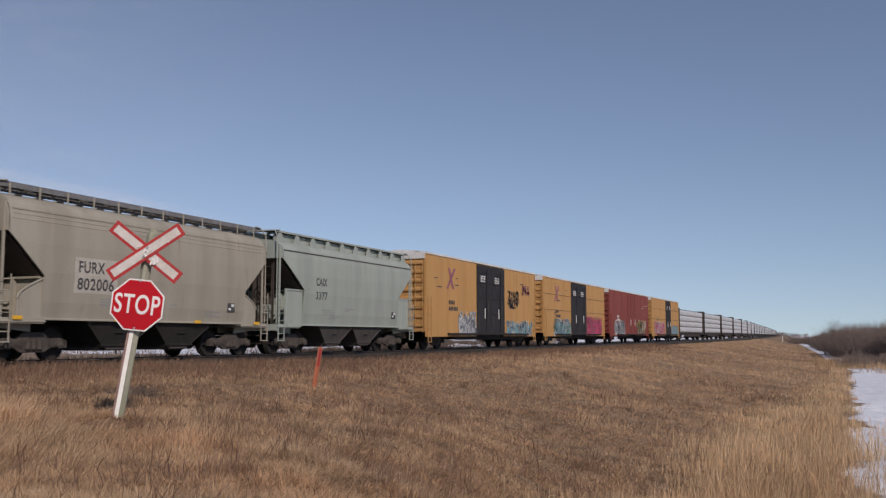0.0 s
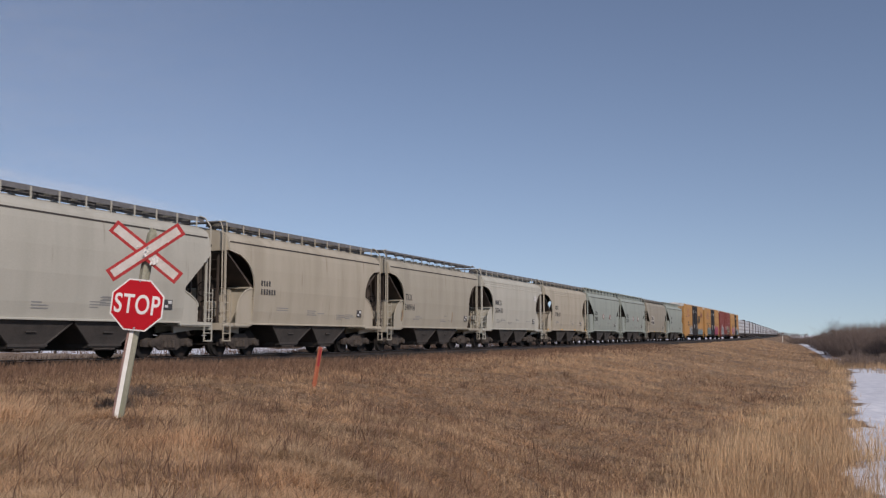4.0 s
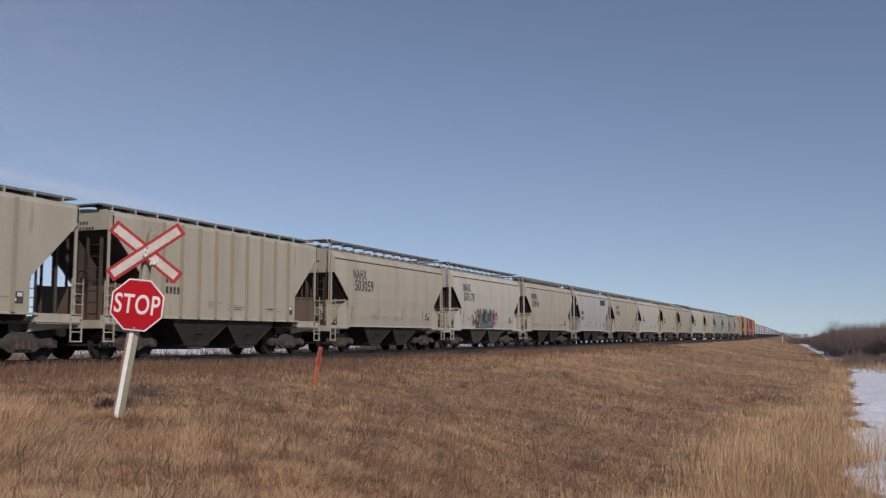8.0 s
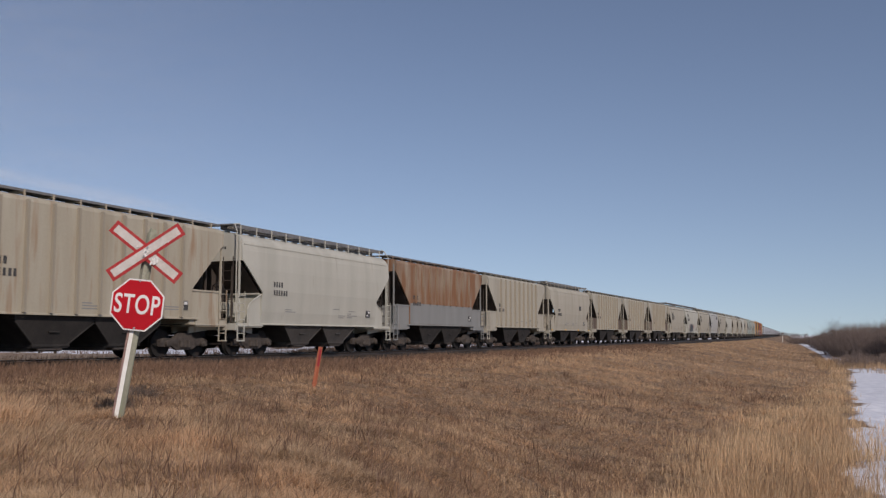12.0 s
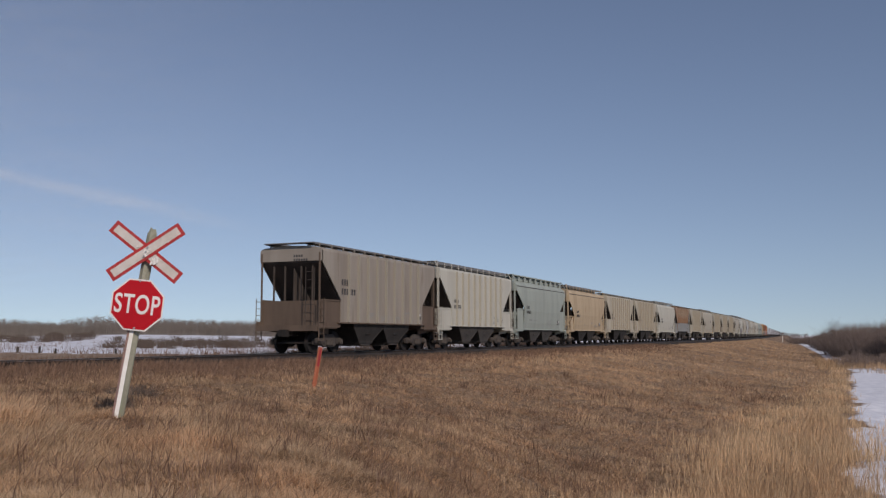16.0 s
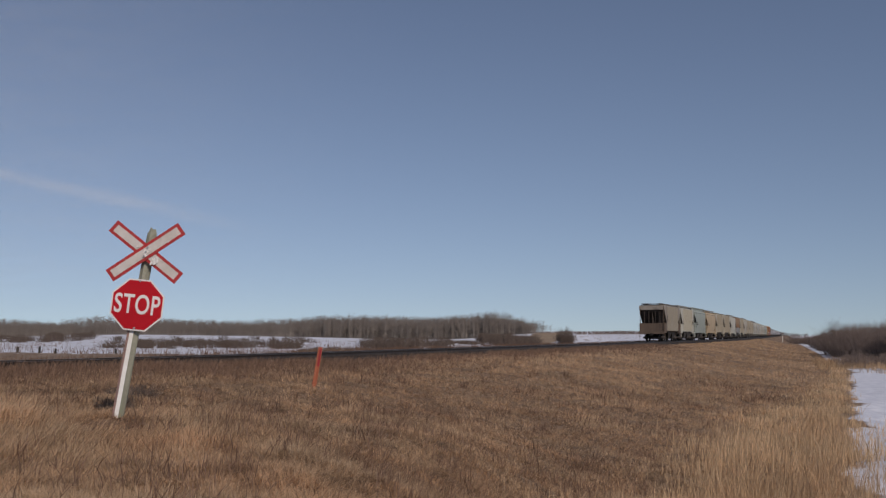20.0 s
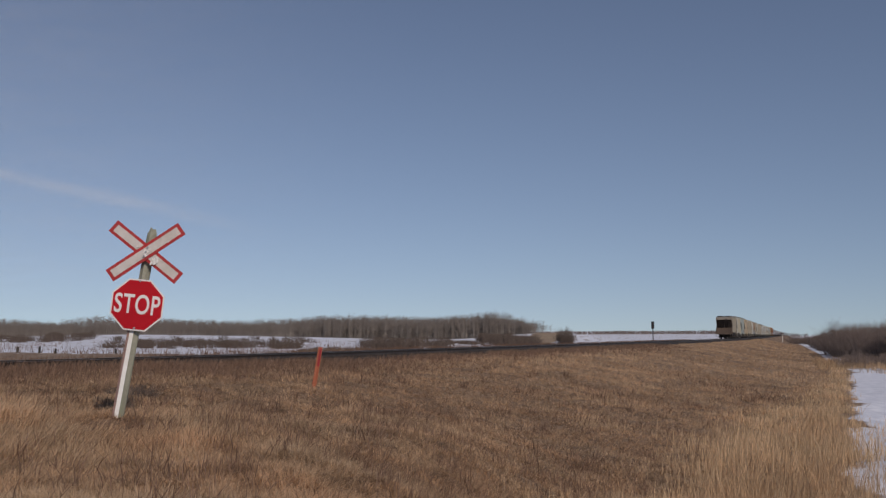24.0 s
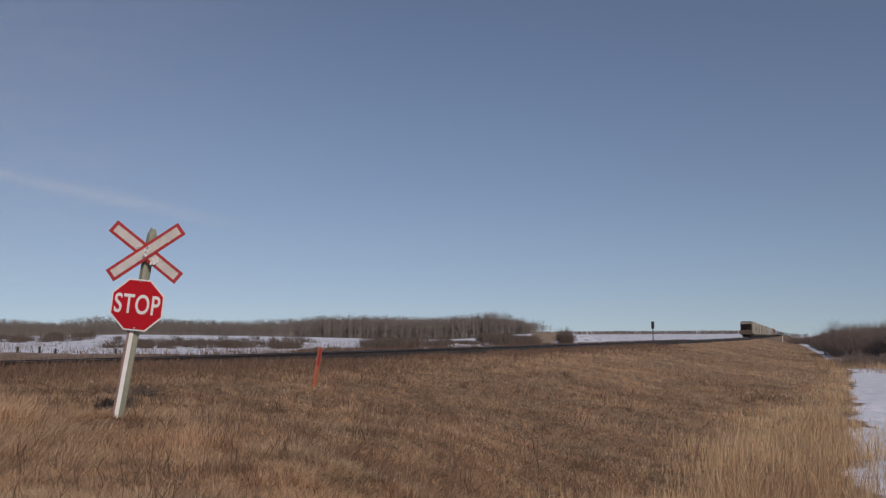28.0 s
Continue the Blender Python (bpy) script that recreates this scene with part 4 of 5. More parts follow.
def build_box_roof(bm):
    prism(bm, [(-1.6, 4.99), (-1.6, 5.09), (-.8, 5.18), (0, 5.24), (.8, 5.18), (1.6, 5.09), (1.6, 4.99)], "y", -9.32, 9.32)
    for e in (-1, 1):
        box(bm, -1.5, 1.5, e * 9.27, e * 9.34, 4.74, 5.06)
    for i in range(15):
        y = -8.7 + i * 1.243
        prism(bm, [(-1.58, 5.08), (-.8, 5.20), (0, 5.27), (.8, 5.20), (1.58, 5.08), (0, 5.13)], "y", y - .04, y + .04)


def build_box_end(bm):
    box(bm, -1.5, 1.5, 9.18, 9.26, .95, 5.02)
    for i in range(8):
        z = 1.25 + i * .465
        prism(bm, [(9.24, z - .15), (9.36, z - .04), (9.36, z + .06), (9.24, z + .15)], "x", -1.38, 1.38)
    for x in (-1.5, 1.5):
        box(bm, x - .06, x + .06, 9.2, 9.32, .95, 5.02)


def box_panel(y0, y1):
    def go(bm):
        for s in (-1, 1):
            box(bm, s * 1.5, s * 1.56, y0, y1, .68, 5.02)
    return go


def build_plug_door(w):
    def go(bm):
        box(bm, 1.5, 1.62, 0, w, .86, 4.9)
        for z in (1.2, 2.1, 3.0, 3.9, 4.5):
            box(bm, 1.62, 1.65, .08, w - .08, z - .05, z + .05)
    return go


def build_door_rod(bm):
    tube(bm, (1.68, 0, .95), (1.68, 0, 4.7), .03, 6)
    box(bm, 1.62, 1.70, -.06, .06, 1.8, 2.0)


def box_car(coat, label, door0, door1, doorcoat, sprays, seed, emblem, fills):
    car = thing("box_car", label, "freight car", group="box cars of the train")
    c = M[coat]
    part("body", shared("box_body", build_box_body), c, car)
    part("roof", shared("box_roof", build_box_roof), M["roofwhite"], car, "pale ribbed metal roof")
    for y0, y1 in ((-9.3, door0), (door1, 9.3)):
        part("side_panel", shared("box_panel_%.2f_%.2f" % (y0, y1), box_panel(y0, y1)), c, car)
        n = max(2, int((y1 - y0) / 1.2))
        for i in range(n + 1):
            for s in (-1, 1):
                part("panel_rib", shared("panel_rib", lambda bm: box(bm, -.014, .014, -.03, .03, .7, 4.98)), c, car, at=pose(s * 1.56, y0 + .03 + (y1 - y0 - .06) * i / n, 0))
    for z in ((2.62, 3.78) if coat == "boxyellow" and emblem < 2 else ()):
        for y0, y1 in ((-9.25, door0 - .02), (door1 + .02, 9.25)):
            part("seam", shared("box_seam_%.2f_%.2f_%.2f" % (y0, y1, z), lambda bm: box(bm, 1.56, 1.576, y0, y1, z, z + .03)), M["centrebeam"], car, "dark horizontal seam")
    w = (door1 - door0) / 2
    for s in (0, 180):
        t = pose(0, 0, 0, 0, 0, s)
        part("end_wall", shared("box_end", build_box_end), c, car, "ribbed steel end wall", t)
        part("coupler", shared("coupler", build_coupler), M["steel"], car, "", t @ pose(0, 9.72, 0))
        for x in (-1.6, 1.6):
            part("ladder", shared("ladder_box_side", build_ladder(1.9, 5)), c, car, "", t @ pose(x, 8.95, .9))
            part("stirrup_step", shared("stirrup", build_stirrup), c, car, "", t @ pose(x, 8.95, .95))
        part("end_ladder", shared("ladder_box", build_ladder(3.6, 9)), c, car, "", t @ pose(-1.2, 9.42, .9, 0, 0, 90))
        for k in range(2):
            y = (door0 if s == 0 else -door1) + k * w
            d = part("plug_door", shared("plug_door_%.2f" % w, build_plug_door(w - .04)), M[doorcoat], car, "ribbed sliding plug door", t @ pose(0, y + .02, 0))
            part("door_rod", shared("door_rod", build_door_rod), M[doorcoat], d, "", pose(0, w * .62, 0))
            part("door_handle", shared("door_handle", lambda bm: tube(bm, (1.72, 0, 1.75), (1.72, 0, 2.35), .03, 6)), M["markwhite"], d, "pale upright door handle", pose(0, w * .42, 0))
        truck(car, 7.0 if s == 0 else -7.0)
    sill = shared("box_sill", lambda bm: [prism(bm, [(-9.2, .96), (9.2, .96), (9.2, .8), (5.6, .78), (4.8, .5), (-4.8, .5), (-5.6, .78), (-9.2, .8)], "x", s * 1.36 - .03, s * 1.36 + .03) for s in (-1, 1)])
    part("side_sill", sill, M["steel"], car)
    part("centre_sill", shared("box_centre_sill", lambda bm: box(bm, -.25, .25, -9.2, 9.2, .6, .95)), M["steel"], car)
    part("floor", shared("box_floor", lambda bm: box(bm, -1.46, 1.46, -9.2, 9.2, .95, 1.05)), M["steel"], car)
    part("door_track", shared("door_track", lambda bm: [box(bm, s * 1.57, s * 1.70, -6.5, 7.5, .78, .88) for s in (-1, 1)]), M["steel"], car)
    rnd = random.Random(seed)
    bm = bmesh.new()
    bars(bm, 1.573, -6.3, 2.45, (4, 6), .22, .16, .06, rnd)
    for _ in range(6):
        y = rnd.choice((rnd.uniform(-8.5, door0 - 1.2), rnd.uniform(door1 + .3, 8)))
        z = rnd.uniform(2.3, 4.2)
        box(bm, 1.573, 1.577, y, y + rnd.uniform(.3, .8), z, z + .05)
    part("stencil_marking", bm, M["mark"] if coat == "boxyellow" else M["markwhite"], car)
    if doorcoat == "doorblack":
        bm = bmesh.new()
        for y in (door0 + .5, door0 + w + .5):
            bars(bm, 1.655, y, 4.2, (3, 3, 3), .09, .2, .08, rnd)
        part("door_stencil", bm, M["markwhite"], car)
    if emblem:
        bm = bmesh.new()
        for s in (-1, 1):
            prism(bm, [(-6.25 - s * .42, 3.3), (-5.98 - s * .42, 3.3), (-5.75 + s * .42, 4.45), (-6.02 + s * .42, 4.45)], "x", 1.574 + .002 * s, 1.578 + .002 * s)
        part("cross_emblem", bm, SPRAY["plum"], car, "faded red crossed emblem")
    for i, (y0, y1, z0, z1, cols) in enumerate(sprays):
        graffiti(car, 1.58, y0, y1, z0, z1, cols, seed * 7 + i, 110, fills[i] if i < len(fills) else "")
    return car


# ---- centrebeam car with wrapped lumber ----
def build_deck(bm):
    box(bm, -1.45, 1.45, -11.6, 11.6, .98, 1.12)
    for s in (-1, 1):
        prism(bm, [(-11.5, 1.0), (11.5, 1.0), (11.5, .84), (8, .78), (7, .55), (-7, .55), (-8, .78), (-11.5, .84)], "x", s * 1.3, s * 1.36)


def build_bulkhead(bm):
    box(bm, -1.42, 1.42, 11.35, 11.5, 1.12, 4.42)
    for x in (-1.3, -.65, 0, .65, 1.3):
        box(bm, x - .06, x + .06, 11.5, 11.66, 1.0, 4.42)


def build_beam(bm):
    box(bm, -.12, .12, -11.4, 11.4, 4.26, 4.44)
    for i in range(13):
        y = -11 + i * 22 / 12
        box(bm, -.06, .06, y - .08, y + .08, 1.1, 4.3)


def build_bundle(bm):
    # a pack whose wrap bulges between its bands
    n = 8
    rows = []
    for k in range(n + 1):
        y = -3.7 + 7.4 * k / n
        out = .585 - (.03 if k % 2 == 0 else 0)
        rows.append([bm.verts.new((x, y, z)) for x, z in ((-.56, 0), (.50, .02), (out, .14), (out + .02, .38), (out, .60), (.50, .72), (-.56, .74))])
    for a, b in zip(rows, rows[1:]):
        for i in range(7):
            bm.faces.new((a[i], a[(i + 1) % 7], b[(i + 1) % 7], b[i]))
    bm.faces.new(rows[0])
    bm.faces.new(rows[-1])


def centrebeam_car():
    car = thing("centrebeam_flat_car", "centrebeam flat car stacked with white-wrapped lumber bundles", "freight car", group="lumber cars of the train")
    part("deck", shared("deck", build_deck), M["centrebeam"], car)
    part("centre_beam", shared("beam", build_beam), M["centrebeam"], car)
    me = shared("bundle", build_bundle)
    rnd = random.Random(9)
    for e in (0, 180):
        t = pose(0, 0, 0, 0, 0, e)
        part("bulkhead", shared("bulkhead", build_bulkhead), M["centrebeam"], car, "dark braced end bulkhead", t)
        part("coupler", shared("coupler", build_coupler), M["steel"], car, "", t @ pose(0, 11.75, 0))
        truck(car, 9.0 if e == 0 else -9.0)
        for layer in range(4):
            for k in (-1, 0, 1):
                part("lumber_pack", me, M["wrap"], car, at=t @ pose(.76 + rnd.uniform(-.03, .03), k * 7.5 + rnd.uniform(-.03, .03), 1.14 + layer * .765))
    return car


# ---- the train ----
TRAIN = []
rnd = random.Random(21)
back = 0.0
for spec, length in zip(HOPPERS, LENGTHS):
    car = hopper_car(spec, rnd)
    if spec.get("graffiti"):
        graffiti(car, 1.6, -2.2, .65, 1.35, 2.2, ("slate", "grey", "slate"), 5, 170, "slate")
        graffiti(car, 1.605, .7, 1.35, 1.6, 2.1, ("red", "pink"), 6, 60)
        graffiti(car, 1.605, -3.0, -2.2, 1.5, 2.2, ("red", "slate"), 7, 40)
        graffiti(car, 1.609, -2.3, -2.0, 1.5, 2.1, ("yellow",), 8, 60)
    TRAIN.append((car, -back - length / 2))
    back += length
ahead = 0.0
BOXES = [
    ("boxyellow", "orange-yellow box car with black double doors and graffiti", -2.12, 2.73, "doorblack",
     [(-4.9, -2.2, .85, 2.0, ("white", "grey", "white", "slate")), (3.2, 8.4, .85, 1.6, ("white", "cyan", "grey")), (3.5, 5.6, 2.6, 3.5, ("black",)), (6.3, 7.9, 3.5, 4.0, ("plum",))], 11, 2, 20.77, ("frost", "cyan")),
    ("boxyellow", "orange-yellow box car with dark doors and pink graffiti", -2.0, 2.7, "doorblack",
     [(-6.8, -2.1, .8, 1.9, ("slate", "white", "blue", "green")), (2.9, 8.2, .8, 2.2, ("red", "pink", "plum"))], 12, 1, 20.6, ("cyan", "pink")),
    ("boxred", "oxide-red box car with white and yellow graffiti", -1.6, 2.4, "boxred",
     [(-7.4, -3.0, .9, 2.1, ("white", "grey")), (3.0, 7.4, .9, 2.2, ("white", "yellow", "black"))], 13, 0, 20.95, ("grey", "")),
    ("boxyellow", "orange-yellow box car with narrow dark doors and graffiti", -.55, 2.97, "doorblack",
     [(-7.8, -1.2, .9, 2.2, ("purple", "white", "pink")), (3.4, 8.6, .9, 1.9, ("cyan", "grey"))], 14, 0, 20.8, ("", "cyan")),
]
for coat, label, d0, d1, dc, sprays, seed, emblem, length, fills in BOXES:
    car = box_car(coat, label, d0, d1, dc, sprays, seed, emblem, fills)
    TRAIN.append((car, ahead + length / 2))
    ahead += length
lumber = centrebeam_car()
for i in range(28):
    car = lumber if i == 0 else copy_thing(lumber, pose(0, 0, 0))
    TRAIN.append((car, ahead + 12.22))
    ahead += 24.44


def train_s(t):
    """How far the front of the hoppers has come along the track at t seconds."""
    return 42.86 + 21.643 * t - 0.03771 * t * t


def motions():
    for car, offset in TRAIN:
        rows = []
        for i in range(29):
            x, y, h = track_at(train_s(i) + offset)
            z = float(climb(y))
            tilt = math.degrees(math.atan2(float(climb(y + 4)) - float(climb(y - 4)), 8))
            rows.append((float(i), pose(x, y, z, tilt, 0, math.degrees(h))))
        walk(car, rows)


# ---- crossing sign ----
def octagon(r):
    return [(r * math.cos(math.pi / 8 + i * math.pi / 4), r * math.sin(math.pi / 8 + i * math.pi / 4)) for i in range(8)]


def crossing_sign():
    base = pose(12.05, 10.18, -0.51, 0, 0, 28)
    sg = thing("crossing_sign", "leaning weathered post with stop sign and railway crossbuck", "road sign", base)
    lean = pose(0, 0, 0, 0, 8.6, 0)
    bm = bmesh.new()
    levels = [(-.5, .07), (.3, .069), (1.0, .068), (1.7, .067), (2.4, .066), (2.62, .063), (2.70, .04)]
    rings = []
    rw = random.Random(3)
    for z, r in levels:
        ring = []
        for i in range(12):
            a = 2 * math.pi * (i + .5) / 12
            k = r * (1.0 + .12 * math.cos(4 * a)) + rw.uniform(-.003, .003)
            ring.append(bm.verts.new((k * math.cos(a), k * math.sin(a), z + (rw.uniform(-.05, .03) if z > 2.6 else 0))))
        rings.append(ring)
    for a, b in zip(rings, rings[1:]):
        for i in range(12):
            bm.faces.new((a[i], a[(i + 1) % 12], b[(i + 1) % 12], b[i]))
    bm.faces.new(rings[-1])
    part("post", bm, M["postwood"], sg, "weathered greenish grey timber post", lean)
    bm = bmesh.new()
    box(bm, -.042, .012, -.08, -.05, .02, 1.28)
    part("painted_strip", bm, M["postpaint"], sg, "flaking white painted strip", lean)
    bm = bmesh.new()
    box(bm, -.076, -.045, -.068, -.025, .02, 1.28)
    part("bare_strip", bm, M["postbrown"], sg, "bare red-brown weathered edge", lean)
    # stop sign
    m = lean @ pose(0.005, -.125, 1.622, 0, -3.0, 0)
    bm = bmesh.new()
    prism(bm, octagon(.386), "y", -.004, .004)
    st = part("stop_sign", bm, M["signwhite"], sg, "red octagonal stop sign with white border", m)
    bm = bmesh.new()
    prism(bm, octagon(.364), "y", -.0075, -.002)
    part("red_face", bm, M["signred"], st)
    part("lettering", lettering("STOP", .615, .272, .004, .014), M["signwhite"], st, "white capital letters STOP", pose(0, -.0095, .01))
    for z in (-.32, .33):
        bm = bmesh.new()
        tube(bm, (0, -.018, z), (0, 0, z), .014, 8)
        part("bolt", bm, M["bolt"], st)
    # crossbuck
    for k, (ang, off) in enumerate(((39.0, -.128), (-34.7, -.142))):
        m = pose(.345, off, 2.337, 0, ang, 0)
        bm = bmesh.new()
        box(bm, -.585, .585, -.005, .005, -.096, .096)
        bl = part("crossbuck_blade", bm, M["bladered"], sg, "white crossbuck blade with red border", m)
        bm = bmesh.new()
        box(bm, -.538, .538, -.0085, -.004, -.056, .056)
        part("white_panel", bm, M["blade"], bl)
    # chips at the crossing of the blades, their metal glint painted pale
    for x, z, r, n in ((.348, 2.347, .055, 8), (.335, 2.29, .03, 7), (.40, 2.36, .026, 6), (.463, 2.217, .072, 7), (.423, 2.182, .035, 6), (.513, 2.252, .022, 6), (.653, 2.482, .012, 6), (.233, 2.412, .02, 6)):
        bm = bmesh.new()
        a0 = r * 40
        prism(bm, [(x + r * (.7 + .4 * math.sin(5 * i + a0)) * math.cos(2 * math.pi * i / n), z + r * (.7 + .4 * math.cos(3 * i + a0)) * math.sin(2 * math.pi * i / n)) for i in range(n)], "y", -.156, -.15 + .02)
        part("paint_chip", bm, M["chip"], sg, "chipped spot with the glint of bent metal in its pale colour")
    for x, z in ((.348, 2.342), (.323, 2.282), (.373, 2.402)):
        bm = bmesh.new()
        tube(bm, (x, -.175, z), (x, -.1, z), .013, 8)
        part("bolt", bm, M["bolt"], sg)


crossing_sign()


def marker_stake():
    x, y = 8.81, 20.77
    st = thing("marker_stake", "orange plastic marker stake with red tape, leaning in grass", "marker stake", pose(x, y, float(ground_z(x, y)), 0, 9, 24))
    bm = bmesh.new()
    prism(bm, [(-.055, 0), (-.04, .012), (0, .02), (.04, .012), (.055, 0), (.04, -.004), (0, .006), (-.04, -.004)], "z", -.2, 1.05)
    part("strip", bm, M["stake"], st)
    bm = bmesh.new()
    box(bm, -.015, .042, -.010, -.005, .55, 1.0)
    part("tape", bm, M["stakered"], st, "red reflective tape")


marker_stake()


# ---- beyond the track: gravel road, dirt track, fence, signal ----
def ribbon(name, pts, half, material, label, lift=0.03, steps=30):
    verts, faces = [], []
    for i in range(steps + 1):
        u = i / steps * (len(pts) - 1)
        k = min(int(u), len(pts) - 2)
        f = u - k
        x = pts[k][0] * (1 - f) + pts[k + 1][0] * f
        y = pts[k][1] * (1 - f) + pts[k + 1][1] * f
        tx, ty = pts[k + 1][0] - pts[k][0], pts[k + 1][1] - pts[k][1]
        q = math.hypot(tx, ty)
        for j in range(9):
            w = half * (j / 4 - 1) * (1 + .06 * math.sin(i * 1.7 + j))
            px, py = x - ty / q * w, y + tx / q * w
            verts.append((px, py, float(ground_z(px, py)) + lift))
    for i in range(steps):
        for j in range(8):
            a = i * 9 + j
            faces.append((a, a + 1, a + 10, a + 9))
    tagged(new(name, sheet(name, verts, faces, material)), label, "road", kind="structure")


ribbon("gravel_road", [(-9, 14), (-12, 36), (-26, 40), (-60, 38), (-140, 30)], 7.0, M["gravel"], "tan gravel road beyond the railway track")
ribbon("dirt_track", [(-40, 188), (-46, 215), (-53, 245), (-60, 275)], 4.0, M["dirt"], "pale dirt farm track climbing a low rise", 0.05)


def fence():
    fn = thing("field_fence", "old wooden field fence posts standing in snow", "fence")
    bm0 = shared("fence_post", lambda bm: tube(bm, (0, 0, -.3), (0, 0, 1.0), .11, 7, .085))
    rw = random.Random(8)
    for i, (x, y) in enumerate(((-37.2, 51.0), (-36.0, 52.3), (-35.2, 53.6), (-37.0, 57.0), (-33.0, 59.5), (-44.0, 48.0))):
        part("post", bm0, M["sleeper"], fn, at=pose(x, y, float(ground_z(x, y)) - rw.uniform(0, .15), rw.uniform(-5, 5), rw.uniform(-5, 5)))


fence()


def signal():
    x, y = -4.8, 141.0
    up = float(climb(y))
    sg = thing("railway_signal", "black railway signal head on a slim mast", "railway signal", pose(x, y, up - .5, 0, 0, 10))
    z = .5
    part("mast", shared("mast", lambda bm: tube(bm, (0, 0, 0), (0, 0, 2.3 + z), .07, 8)), M["signalblack"], sg)
    bm = bmesh.new()
    box(bm, -.22, .22, -.12, .12, 1.75 + z, 2.8 + z)
    hd = part("signal_head", bm, M["signalblack"], sg, "black signal head with dark lenses")
    for zz in (2.05, 2.5):
        bm = bmesh.new()
        tube(bm, (0, -.16, zz + z), (0, -.12, zz + z), .11, 10)
        part("lens", bm, M["stakered"], hd)
        bm = bmesh.new()
        prism(bm, [(.15 * math.cos(a), zz + z + .15 * math.sin(a)) for a in (0, .5, 1.05, 1.57, 2.1, 2.6, 3.14)], "y", -.34, -.12)
        part("visor", bm, M["signalblack"], hd)
    part("foundation", shared("foundation", lambda bm: box(bm, -.3, .3, -.3, .3, -.4, .12)), M["patch"], sg)


signal()


def mile_post():
    x, y = 1.8, 350.0
    mp = thing("mile_post", "slim white line-side post on the embankment shoulder", "marker post", pose(x, y, float(ground_z(x, y))))
    part("post", shared("mile_post", lambda bm: box(bm, -.07, .07, -.07, .07, -.2, 2.2), .02), M["postpaint"], mp)


mile_post()


# ---- stalks, twigs and trees from arrays ----
def stalks(base, height, width, lean, tone, gen):
    """Bent tapering blades: five points and three triangles each."""
    n = len(base)
    a = gen.uniform(0, 2 * np.pi, n)
    w = np.stack([np.cos(a), np.sin(a), np.zeros(n)], -1) * width[:, None] * .5
    up = np.zeros((n, 3))
    up[:, 2] = height
    mid = base + up * .55 + lean * .35
    tip = base + up + lean
    v = np.stack([base - w, base + w, mid - w * .8, mid + w * .8, tip], 1).reshape(-1, 3)
    i = np.arange(n)[:, None] * 5
    f = np.concatenate([i + np.array([[0, 1, 3]]), i + np.array([[0, 3, 2]]), i + np.array([[2, 3, 4]])], 0)
    return v, f, np.repeat(tone, 5)


def slivers(base, height, width, lean, tone, gen):
    """Single pointed blades, for what stands far off."""
    n = len(base)
    a = gen.uniform(0, 2 * np.pi, n)
    w = np.stack([np.cos(a), np.sin(a), np.zeros(n)], -1) * width[:, None] * .5
    tip = base + lean
    tip[:, 2] += height
    v = np.stack([base - w, base + w, tip], 1).reshape(-1, 3)
    return v, np.arange(n * 3).reshape(-1, 3), np.repeat(tone, 3)


def spikes(p, q, r, tone):
    """Three-sided tapering sticks from p to q."""
    n = len(p)
    ax = q - p
    side = np.cross(ax, np.array([[0.31, 0.77, 0.55]]))
    side /= np.linalg.norm(side, axis=1)[:, None] + 1e-9
    oth = np.cross(ax, side)
    oth /= np.linalg.norm(oth, axis=1)[:, None] + 1e-9
    ring = [p + (side * math.cos(t) + oth * math.sin(t)) * r[:, None] for t in (0, 2.094, 4.189)]
    v = np.stack(ring + [q], 1).reshape(-1, 3)
    i = np.arange(n)[:, None] * 4
    f = np.concatenate([i + np.array([[0, 1, 3]]), i + np.array([[1, 2, 3]]), i + np.array([[2, 0, 3]])], 0)
    return v, f, np.repeat(tone, 4)


def merged(name, pieces, material, label, category):
    vs, fs, ts, k = [], [], [], 0
    for v, f, t in pieces:
        vs.append(v)
        fs.append(f + k)
        ts.append(t)
        k += len(v)
    ob = new(name, sheet(name, np.concatenate(vs), np.concatenate(fs), material, np.concatenate(ts)))
    return tagged(ob, label, category, kind="stuff")


def spread(gen, n, near, far, angle, power=1.0):
    """Places on the slope, thinning out with the distance from the road's shoulder."""
    r = near * (far / near) ** (gen.uniform(0, 1, n) ** power)
    a = gen.uniform(-angle, angle, n) + radians(23.4)
    return 21.5 - np.sin(a) * r, np.cos(a) * r, r


